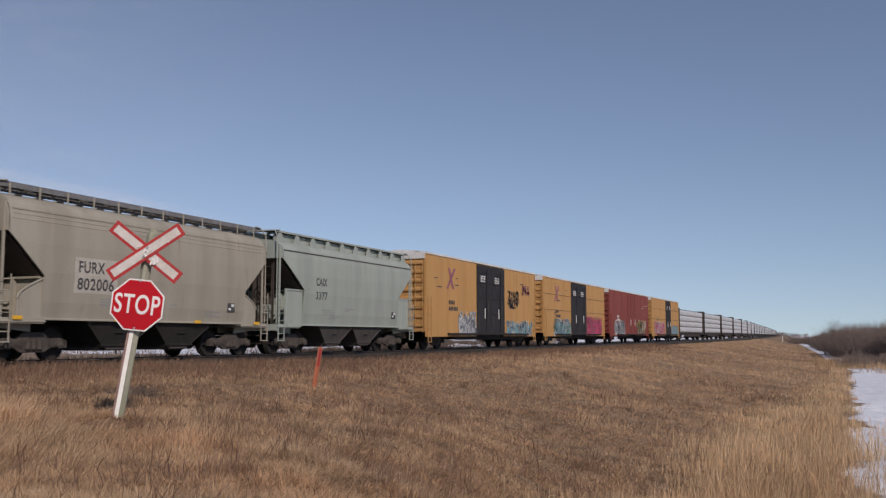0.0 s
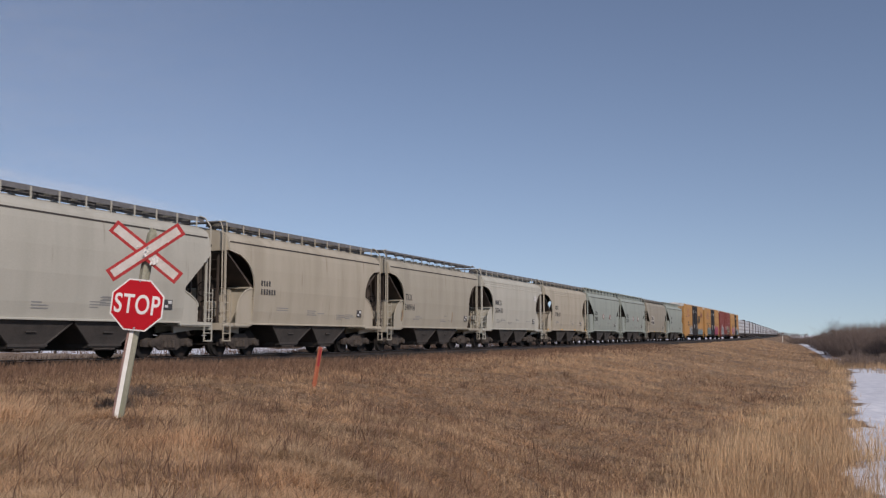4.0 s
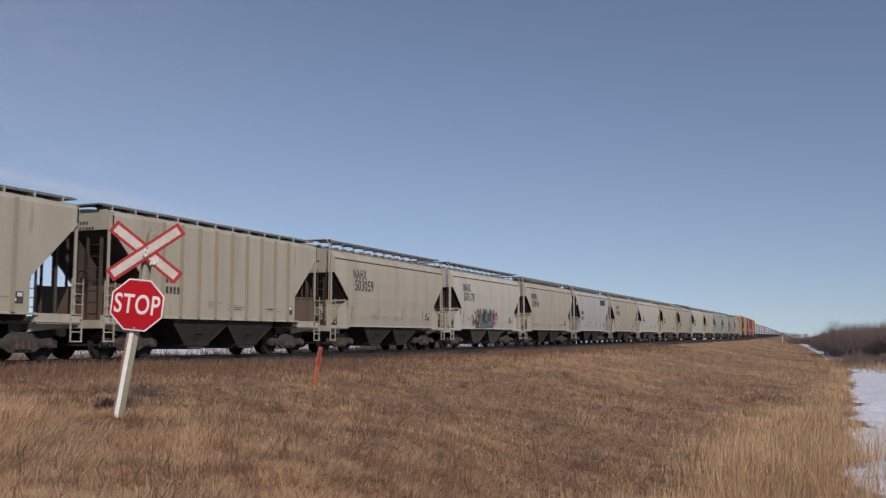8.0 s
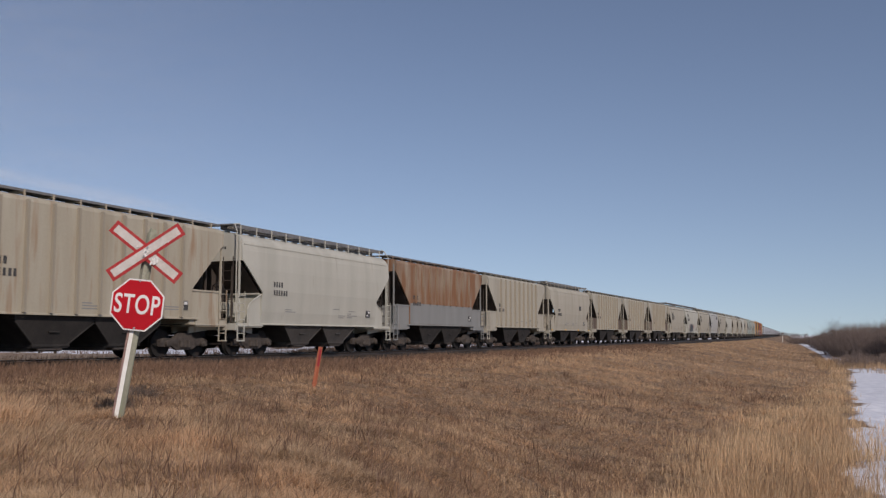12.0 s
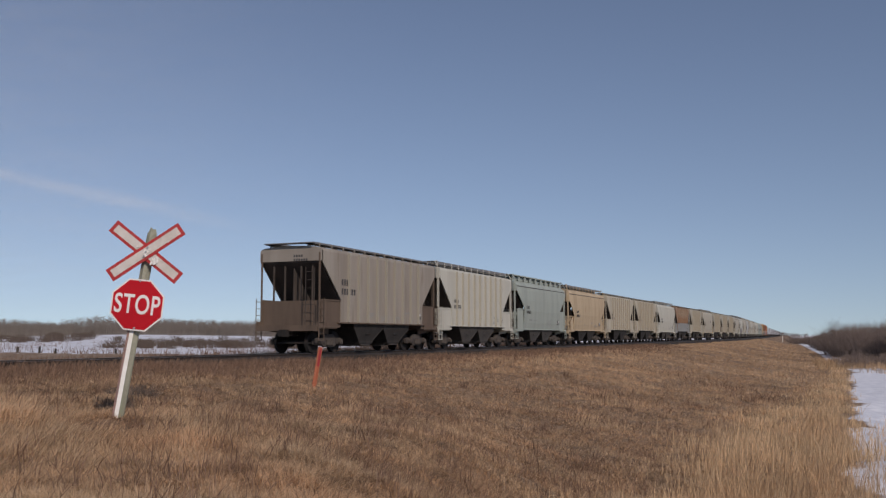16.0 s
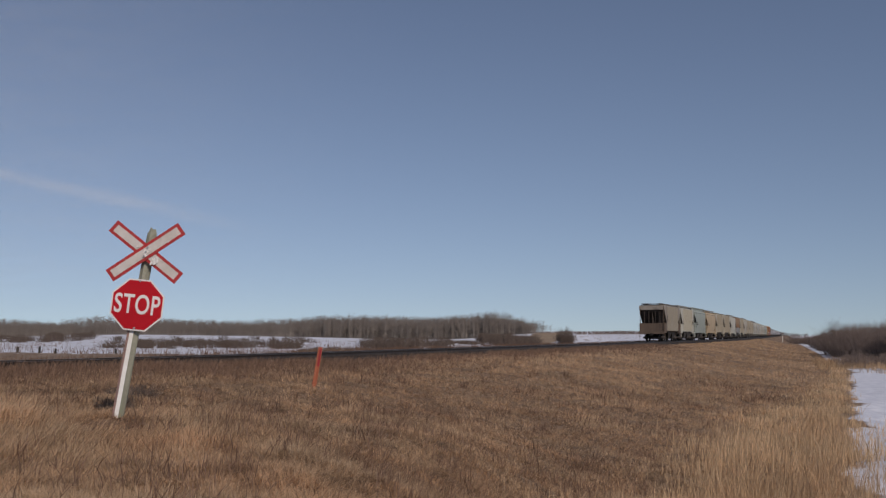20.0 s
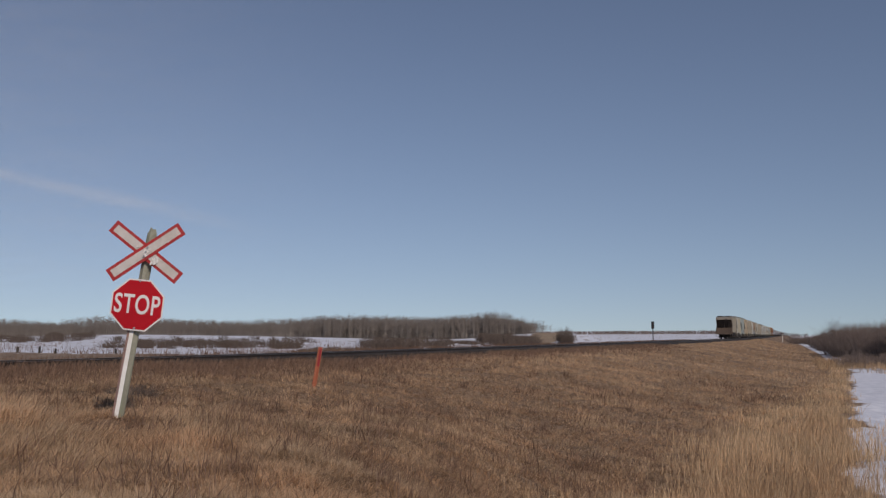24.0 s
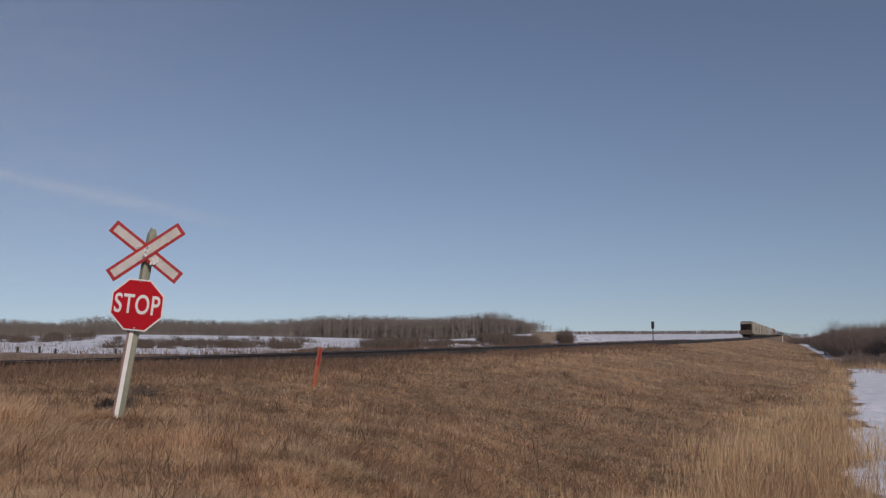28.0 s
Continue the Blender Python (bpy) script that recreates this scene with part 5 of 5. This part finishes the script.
def grass():
    gen = np.random.default_rng(5)
    x, y, r = spread(gen, 1330000, 6.5, 300.0, radians(29), 1.22)
    d = x - track_x(y)
    keep = (d > 1.9) & (d * (1 + 0.003 * np.clip(y - 85, 0, 160)) < 21.4 + 0.6 * wave(x, y, 2.0, 1.0))
    x, y, r = x[keep], y[keep], r[keep]
    # gather the blades loosely into tussocks
    cell = 0.10 + 0.004 * r
    jx, jy = np.sin(np.floor(x / cell) * 12.99 + np.floor(y / cell) * 78.2) * 43758.5, np.sin(np.floor(x / cell) * 39.3 + np.floor(y / cell) * 11.1) * 24634.6
    jx, jy = jx - np.floor(jx), jy - np.floor(jy)
    x = x + (np.floor(x / cell) * cell + jx * cell - x) * .22
    y = y + (np.floor(y / cell) * cell + jy * cell - y) * .22
    d = x - track_x(y)
    n = len(x)
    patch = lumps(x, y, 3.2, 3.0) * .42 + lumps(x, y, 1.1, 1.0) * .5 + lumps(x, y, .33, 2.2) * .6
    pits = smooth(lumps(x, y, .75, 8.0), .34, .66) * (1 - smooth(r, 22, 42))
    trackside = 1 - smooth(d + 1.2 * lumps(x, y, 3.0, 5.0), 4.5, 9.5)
    long_left = smooth(14.2 + .8 * lumps(x, y, 1.4, 6.0) - x, -1.0, 1.2) * smooth(10.0 + .8 * lumps(x, y, 1.1, 7.0) - y, -2.0, 1.6)
    hgt = (0.085 + 0.045 * patch + 0.06 * jx + 0.055 * long_left) * gen.uniform(.35, 1.4, n)
    hgt = np.maximum(hgt, .04) * (1 + .25 * lumps(x, y, 1.3, 2.0)) * (1 - .3 * pits) * (1 + .35 * smooth(r, 14, 60))
    wid = (0.0014 + 0.00052 * r) * gen.uniform(.6, 1.4, n)
    hgt = hgt * (.3 + .7 * smooth(np.hypot(x - 12.4, y - 9.6), .25, .9))
    head = gen.uniform(0, 6.28, n) + .8 * np.sin(jy * 6.28)
    push = gen.uniform(.02, .26, n) * (1 - .35 * long_left)
    lean = np.stack([np.cos(head) * push + .07 * long_left, np.sin(head) * push + .04 * long_left, -.28 * push], -1)
    calm = 1 - .8 * smooth(r, 14, 50)
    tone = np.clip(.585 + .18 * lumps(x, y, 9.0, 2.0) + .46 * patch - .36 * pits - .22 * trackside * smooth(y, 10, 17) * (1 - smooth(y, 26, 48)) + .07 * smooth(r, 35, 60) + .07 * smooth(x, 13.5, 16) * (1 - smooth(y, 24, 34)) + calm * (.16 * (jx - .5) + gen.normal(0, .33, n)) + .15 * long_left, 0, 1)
    # long pale straws among the tall grass by the sign
    straw = (long_left > .35) & (gen.uniform(0, 1, n) < .05)
    hgt[straw] *= gen.uniform(1.2, 1.7, straw.sum())
    wid[straw] *= .8
    tone[straw] = np.clip(tone[straw] + .35, 0, 1)
    lean[straw] += np.array([.10, .05, 0])
    base = np.stack([x, y, ground_z(x, y) - .02], -1)
    near = r < 21
    far = ~near
    # a mat of flattened straw under the standing blades
    mx, my, mr = spread(gen, 260000, 6.5, 60.0, radians(29), 1.1)
    keep = (mx > 2.2) & (mx < 20.5)
    mx, my, mr = mx[keep], my[keep], mr[keep]
    m = len(mx)
    way, long = gen.uniform(0, 6.28, m), gen.uniform(.10, .30, m)
    mat = np.stack([mx, my, ground_z(mx, my) + gen.uniform(.0, .05, m)], -1)
    flat = np.stack([np.cos(way) * long, np.sin(way) * long, gen.uniform(-.03, .01, m)], -1)
    pale = np.clip(.50 + .3 * lumps(mx, my, 1.1, 1.0) + gen.normal(0, .25, m), 0, 1)
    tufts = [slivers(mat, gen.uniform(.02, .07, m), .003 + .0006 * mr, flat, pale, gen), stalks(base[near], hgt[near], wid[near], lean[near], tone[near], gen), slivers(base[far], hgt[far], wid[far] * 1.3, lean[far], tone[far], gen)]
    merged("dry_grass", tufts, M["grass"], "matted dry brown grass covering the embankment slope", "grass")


def reeds():
    gen = np.random.default_rng(6)
    n = 230000
    x = gen.uniform(15.4, 24.4, n)
    y = 8.0 + 82 * gen.uniform(0, 1, n) ** 1.8
    edge = np.interp(y, [8, 15, 22, 28, 36, 43, 55, 80, 90], [19.2, 18.9, 18.5, 18.4, 18.8, 19.7, 20.6, 20.9, 21.3]) + 0.7 * wave(x, y, 3.0, 2.0)
    rim = 21.3 + .6 * wave(x, y, 2.2, .3)
    thick = smooth(x, edge - 1.3, edge + 1.0) * (1 - smooth(x, rim - .4, rim + .5)) + .42 * smooth(x, 20.3, 21.2) * (1 - smooth(x, 22.4, 24.2)) * (1 - smooth(y, 24, 36))
    keep = gen.uniform(0, 1, n) < thick * (.5 + .6 * wave(x, y, 1.2, 5.0)) * (1 - .4 * smooth(y, 40, 80))
    x, y = x[keep], y[keep]
    n = len(x)
    r = np.hypot(x - 21.5, y)
    hgt = gen.uniform(.18, .72, n) * (1 + .2 * wave(x, y, 2.0, 1.0)) * (1 - .4 * smooth(y, 20, 45))
    wid = (.0028 + .00027 * r) * gen.uniform(.6, 1.6, n)
    lean = np.stack([gen.normal(.03, .12, n), gen.normal(.02, .12, n), -gen.uniform(0, .1, n)], -1)
    tone = np.clip(.58 - .16 * smooth(x, 19.2, 20.8) * (1 - smooth(y, 34, 52)) + .25 * lumps(x, y, 1.7, 4.0) + .2 * lumps(x, y, 5.0, 1.0) + gen.normal(0, .24, n), 0, 1)
    base = np.stack([x, y, ground_z(x, y) - .03], -1)
    tufts = [stalks(base, hgt, wid, lean, tone, gen)]
    # sparse tufts along the far end of the ditch
    n = 5000
    y = 82 + 34 * gen.uniform(0, 1, n)
    d = gen.uniform(19.5, 27, n)
    keep = lumps(d, y, 7.0, 3.0) + gen.normal(0, .25, n) > np.interp(d, [19.5, 21, 27], [-.4, 0, .15])
    d, y = d[keep], y[keep]
    n = len(y)
    x = track_x(y) + d / (1 + 0.003 * np.clip(y - 85, 0, 160))
    base = np.stack([x, y, ground_z(x, y) - .03], -1)
    lean = np.stack([gen.normal(0, .12, n), gen.normal(0, .12, n), np.zeros(n)], -1)
    tufts.append(slivers(base, gen.uniform(.25, .8, n), .0005 * y, lean, np.clip(gen.normal(.15, .2, n), 0, 1), gen))
    merged("reeds", tufts, M["reed"], "pale dead reeds standing along the snowy ditch", "reeds")


def weeds():
    gen = np.random.default_rng(7)
    out = []
    n = 60000
    y = 8 + 95 * gen.uniform(0, 1, n) ** 1.25
    x = 1.85 + np.abs(gen.normal(0, 1.9, n)) + .5 * wave(y, y * .3, 4.0)
    keep = gen.uniform(0, 1, n) < .5 + .5 * wave(x, y, 3.0, 6.0)
    x, y = x[keep], y[keep]
    wx, wy = gen.uniform(2.2, 9.0, 26000), gen.uniform(14, 34, 26000)
    keep = gen.uniform(0, 1, 26000) < (1 - smooth(wx, 4.0, 9.0)) * (.45 + .6 * lumps(wx, wy, 1.6, 3.0))
    x, y = np.append(x, wx[keep]), np.append(y, wy[keep])
    # darker shrubby patches down the slope
    m0 = len(x)
    for cx, cy, rad, num in ((13.8, 10.5, .4, 500), (13.3, 7.4, .4, 350), (13.6, 11.6, .6, 400), (11.7, 19.4, .9, 600), (12.3, 22.3, 1.1, 600), (11.9, 29.7, 1.2, 500),
                            (12.3, 37.0, 1.2, 800), (13.5, 52.8, 1.8, 800), (15.8, 48.6, 1.2, 1000), (17.9, 44.0, 1.2, 1300), (15.4, 26.0, 1.0, 900), (15.5, 33.0, 1.8, 900), (16.9, 15.6, .7, 1000), (16.3, 19.0, .9, 1000), (14.6, 14.5, .7, 450), (9.5, 24.0, 1.2, 500), (17.4, 26.0, 1.4, 700)):
        x = np.append(x, gen.normal(cx, rad, num // 3))
        y = np.append(y, gen.normal(cy, rad, num // 3))
    # small dark tufts scattered over the slope
    tx, ty, tr = spread(gen, 420, 7.0, 45.0, radians(27), 1.0)
    for cx, cy in zip(tx, ty):
        if 4 < cx < 18.5:
            x = np.append(x, gen.normal(cx, .11, 26))
            y = np.append(y, gen.normal(cy, .11, 26))
    n = len(x)
    r = np.hypot(x - 21.5, y)
    hgt = gen.uniform(.1, .34, n)
    hgt[m0:] *= 1.1
    hgt[:m0] *= 1 + .25 * (1 - smooth(x[:m0], 2.2, 4.5))
    wid = (.005 + .00045 * r) * gen.uniform(.6, 1.4, n)
    lean = np.stack([gen.normal(.03, .12, n), gen.normal(.03, .12, n), -gen.uniform(0, .04, n)], -1)
    tone = np.clip(gen.normal(.52, .22, n), 0, 1)
    base = np.stack([x, y, ground_z(x, y) - .02], -1)
    out.append(stalks(base, hgt, wid, lean, tone, gen))
    merged("weeds", out, M["weed"], "red-brown dead weeds along the track and slope", "weeds")


def brush(gen, cx, cy, h, rad, stems, r0=.02, wild=.16):
    """A bare bush: stems that fan out from its foot and fork."""
    n = stems
    a, o = gen.uniform(0, 2 * np.pi, n), gen.uniform(0, 1, n) ** .6
    foot = np.stack([cx + rad * .6 * o * np.cos(a), cy + rad * .6 * o * np.sin(a)], -1)
    z = ground_z(foot[:, 0], foot[:, 1])
    p = np.column_stack([foot, z - .05])
    hh = h * gen.uniform(.55, 1.0, n) * (1 - .45 * o ** 2)
    q = p + np.column_stack([np.cos(a) * o * rad * .6 + gen.normal(0, .1 * rad, n), np.sin(a) * o * rad * .6 + gen.normal(0, .1 * rad, n), hh])
    tone = np.clip(gen.normal(.4, .2, n), 0, 1)
    out = [spikes(p, q, np.full(n, r0), tone)]
    for k in range(3):
        f = gen.uniform(.35, .85, n)[:, None]
        s = p + (q - p) * f
        e = s + (q - s) * .7 + np.column_stack([gen.normal(0, wild * h, n), gen.normal(0, wild * h, n), gen.uniform(0, .14 * h, n)])
        out.append(spikes(s, e, np.full(n, r0 * .6), np.clip(tone + .1, 0, 1)))
    return out


def woods():
    gen = np.random.default_rng(8)

    def stand(x0, y0, x1, y1, depth, n, h0, h1, taper=0.0, skyline=((0, 1), (1, 1)), limbs=18, girth=1.0):
        u = gen.uniform(0, 1, n)
        v = gen.uniform(0, 1, n)
        nx, ny = -(y1 - y0), (x1 - x0)
        q = math.hypot(nx, ny)
        x = x0 + (x1 - x0) * u + nx / q * v * depth + gen.normal(0, 2, n)
        y = y0 + (y1 - y0) * u + ny / q * v * depth + gen.normal(0, 2, n)
        z = ground_z(x, y)
        h = (h0 + (h1 - h0) * u) * np.interp(u, *zip(*skyline)) * gen.uniform(.66, 1.05, n) * (1 + .12 * lumps(x, y, 9, 1.0))
        if taper:
            h = h * (.78 + .22 * smooth(u, 0, .16))
            h = h * (1 - taper * smooth(u, .8, 1.0))
        p = np.column_stack([x, y, z - .1])
        t = p + np.column_stack([gen.normal(0, .25, n), gen.normal(0, .25, n), h])
        tone = np.clip(gen.normal(.55, .2, n), 0, 1)
        out = [spikes(p, t, gen.uniform(.03, .065, n) * girth, tone)]
        for k in range(limbs):
            f = gen.uniform(.28, .97, n)[:, None]
            s = p + (t - p) * f
            e = s + np.column_stack([gen.normal(0, .7, n), gen.normal(0, .7, n), gen.uniform(.2, 1.3, n)])
            e[:, 2] = np.minimum(e[:, 2], t[:, 2] + gen.uniform(-.5, .15, n))
            out.append(spikes(s, e, np.full(n, .034 * girth), np.clip(.40 + gen.normal(0, .09, n), 0, 1)))
        return out

    def spot(side, away):
        """A place from the road: side is metres to the right for each metre away."""
        c, q = math.cos(radians(23.145)), math.sin(radians(23.145))
        return 21.28 + away * (side * c - q), away * (side * q + c)

    x0, y0 = spot(-.17, 262)
    x1, y1 = spot(.10, 262)
    merged("aspen_wood", stand(x0, y0, x1, y1, 45, 5600, 6.5, 7.2, .5), M["aspen"], "bare grey-brown aspen wood beyond the snowy field", "wood")
    x0, y0 = spot(-.56, 300)
    x1, y1 = spot(-.16, 300)
    merged("aspen_wood", stand(x0, y0, x1, y1, 60, 6200, 5.2, 5.6, 0.0, ((.1, 1.2), (.21, 1.19), (.30, .88), (.345, .85), (.375, 1.06), (.44, 1.18), (.51, 1.24), (.665, 1.02), (.785, 1.0), (.88, 1.08), (1.0, 1.15))), M["aspen"], "bare brown aspen wood on the far snowy rise", "wood")
    x0, y0 = spot(-.1, 1250)
    x1, y1 = spot(.4, 1350)
    merged("far_wood", stand(x0, y0, x1, y1, 120, 3000, 4.2, 6.0, 0.0, ((0, 1), (1, 1)), 7, 6.0), M["willow"], "low dark tree line on the horizon", "wood")
    out = []
    for _ in range(260):
        side = gen.uniform(.398, .56)
        away = np.interp(side, [.395, .41, .425, .45, .52], [230, 165, 125, 112, 100]) * gen.uniform(1.0, 1.5)
        x, y = spot(side, away)
        out += brush(gen, x, y, 5.7 * gen.uniform(.6, 1.05) * (.7 + .3 * smooth(side, .397, .42)) * (1 + .12 * wave(x, y, 14.0, 2.0)), gen.uniform(1.7, 3.0), 80, .026, .10)
    for _ in range(26):
        x, y = spot(gen.uniform(.372, .405), gen.uniform(300, 420))
        out += brush(gen, x, y, gen.uniform(2.0, 3.4), gen.uniform(2.0, 3.2), 40, .05)
    for _ in range(70):
        x, y = spot(gen.uniform(.425, .52), gen.uniform(86, 112))
        out += brush(gen, x, y, gen.uniform(.7, 1.9), gen.uniform(.8, 1.6), 30, .018)
    merged("willow_thicket", out, M["willow"], "dark bare willow thicket beyond the ditch", "shrubs")
    out = []
    for a, b, near, far, lo, hi, num in ((-.365, -.34, 140, 155, .7, 1.1, 8), (-.327, -.31, 140, 155, .9, 1.7, 10), (-.303, -.2, 138, 160, 1.2, 2.2, 36), (-.193, -.155, 138, 155, .9, 1.5, 22),
                                         (-.36, -.14, 160, 205, .6, 1.4, 55), (-.085, .005, 120, 175, 1.3, 2.6, 70), (.0, .06, 170, 200, .5, 1.1, 26), (.055, .1, 150, 205, 1.2, 2.6, 40), (.10, .13, 150, 175, .4, .9, 14),
                                         (-.5, -.37, 190, 250, .9, 2.0, 40), (-.15, -.08, 100, 125, .4, .9, 20)):
        for _ in range(num):
            x, y = spot(gen.uniform(a, b), gen.uniform(near, far))
            out += brush(gen, x, y, gen.uniform(lo, hi), gen.uniform(.9, 1.7), 40, .028)
    for _ in range(30):
        x, y = spot(gen.uniform(-.49, -.385), gen.uniform(185, 255))
        out += brush(gen, x, y, gen.uniform(.9, 2.3), gen.uniform(1.2, 2.2), 50, .03, .1)
    for _ in range(60):
        side = gen.uniform(.04, .096)
        x, y = spot(side, gen.uniform(205, 250))
        out += brush(gen, x, y, float(np.interp(side, [.04, .07, .101], [2.6, 1.9, .6])) * gen.uniform(.75, 1.0), gen.uniform(1.1, 1.8), 90, .032, .07)
    merged("field_brush", out, M["twig"], "low bare brown brush in the snowy field", "shrubs")
    n = 9000
    away = gen.uniform(72, 190, n)
    x, y = spot(gen.uniform(-.5, .12, n), away)
    keep = (gen.uniform(0, 1, n) < .3 + .7 * wave(x, y, 7.0, 2.0)) & (x - track_x(y) < -6)
    x, y = x[keep], y[keep]
    n = len(x)
    base = np.stack([x, y, ground_z(x, y) - .02], -1)
    lean = np.stack([gen.normal(0, .15, n), gen.normal(0, .15, n), np.zeros(n)], -1)
    merged("field_stalks", [stalks(base, gen.uniform(.3, .9, n), np.full(n, .06), lean, gen.uniform(.0, .6, n), gen)], M["weed"], "dead stalks poking out of the snow", "grass")
    y = gen.uniform(14, 170, 24000)
    x = track_x(y) - 3.2 - np.abs(gen.normal(0, 1.6, len(y)))
    base = np.stack([x, y, ground_z(x, y) - .02], -1)
    n = len(y)
    lean = np.stack([gen.normal(0, .1, n), gen.normal(0, .1, n), np.zeros(n)], -1)
    merged("verge_weeds", [stalks(base, gen.uniform(.15, .62, n), .010 + .0004 * y, lean, gen.uniform(.1, .7, n), gen)], M["weed"], "dead weeds along the far side of the track", "weeds")
    merged("weed_clump", brush(gen, 9.05, 13.9, .42, .5, 150, .008), M["twig"], "small dark tangle of dead weeds behind the sign post", "weeds")
    x, y = spot(.131, 160)
    merged("bush", brush(gen, x, y, 3.7, 1.7, 280, .03, .1), M["twig"], "single bare bush beside the far track", "shrub")


def cirrus():
    """A thin streak of high cloud over the horizon."""
    m = bpy.data.materials.new("thin_cloud")
    m.use_nodes = True
    n, l = m.node_tree.nodes, m.node_tree.links
    at = n.new("ShaderNodeAttribute")
    at.attribute_name = "tone"
    geo = n.new("ShaderNodeTexCoord")
    mp = n.new("ShaderNodeMapping")
    mp.inputs["Scale"].default_value = (.004, .004, .02)
    tex = n.new("ShaderNodeTexNoise")
    tex.inputs["Scale"].default_value, tex.inputs["Detail"].default_value = 1.0, 6.0
    l.new(geo.outputs["Object"], mp.inputs["Vector"])
    l.new(mp.outputs["Vector"], tex.inputs["Vector"])
    mul = n.new("ShaderNodeMath")
    mul.operation = "MULTIPLY"
    l.new(at.outputs["Fac"], mul.inputs[0])
    l.new(tex.outputs["Fac"], mul.inputs[1])
    tr, em, mix = n.new("ShaderNodeBsdfTransparent"), n.new("ShaderNodeBsdfTranslucent"), n.new("ShaderNodeMixShader")
    em.inputs["Color"].default_value = (.9, .9, .9, 1)
    df, both = n.new("ShaderNodeBsdfDiffuse"), n.new("ShaderNodeMixShader")
    df.inputs["Color"].default_value = (.9, .9, .9, 1)
    l.new(df.outputs[0], both.inputs[1])
    l.new(em.outputs[0], both.inputs[2])
    l.new(mul.outputs[0], mix.inputs[0])
    l.new(tr.outputs[0], mix.inputs[1])
    l.new(both.outputs[0], mix.inputs[2])
    l.new(mix.outputs[0], n["Material Output"].inputs["Surface"])
    verts, faces, tone = [], [], []
    c, q = math.cos(radians(23.145)), math.sin(radians(23.145))
    k, rows, away = 40, 7, 3600.0
    for i in range(k + 1):
        u = i / k
        side = -.62 + u * .46
        mid = .177 - .2214 * (side + .473)
        for j in range(rows):
            v = j / (rows - 1) * 2 - 1
            z = .6 + away * (mid + v * (.009 + .004 * u))
            verts.append((21.3 + away * (side * c - q), away * (side * q + c), z))
            tone.append(.42 * (1 - v * v) ** 2 * float(1 - smooth(u, .5, 1.0)))
    for i in range(k):
        for j in range(rows - 1):
            a = i * rows + j
            faces.append((a, a + 1, a + rows + 1, a + rows))
    # a broad faint veil higher up
    k0, wide, tall = len(verts), 16, 14
    for i in range(wide + 1):
        for j in range(tall + 1):
            u, v = i / wide, j / tall
            side = -1.3 + 1.35 * u
            verts.append((21.3 + 3700 * (side * c - q), 3700 * (side * q + c), 3700 * (.02 + .75 * v)))
            tone.append(.20 * float((1 - smooth(side, -.62, .0)) * smooth(v, 0, .08) * (1 - smooth(v, .8, 1))))
    for i in range(wide):
        for j in range(tall):
            a = k0 + i * (tall + 1) + j
            faces.append((a, a + 1, a + tall + 2, a + tall + 1))
    ob = new("cirrus_cloud", sheet("cirrus_cloud", verts, faces, m, tone))
    ob.visible_shadow = False
    tagged(ob, "faint thin streak of high white cloud", "cloud", kind="stuff")


cirrus()
grass()
reeds()
weeds()
woods()


motions()
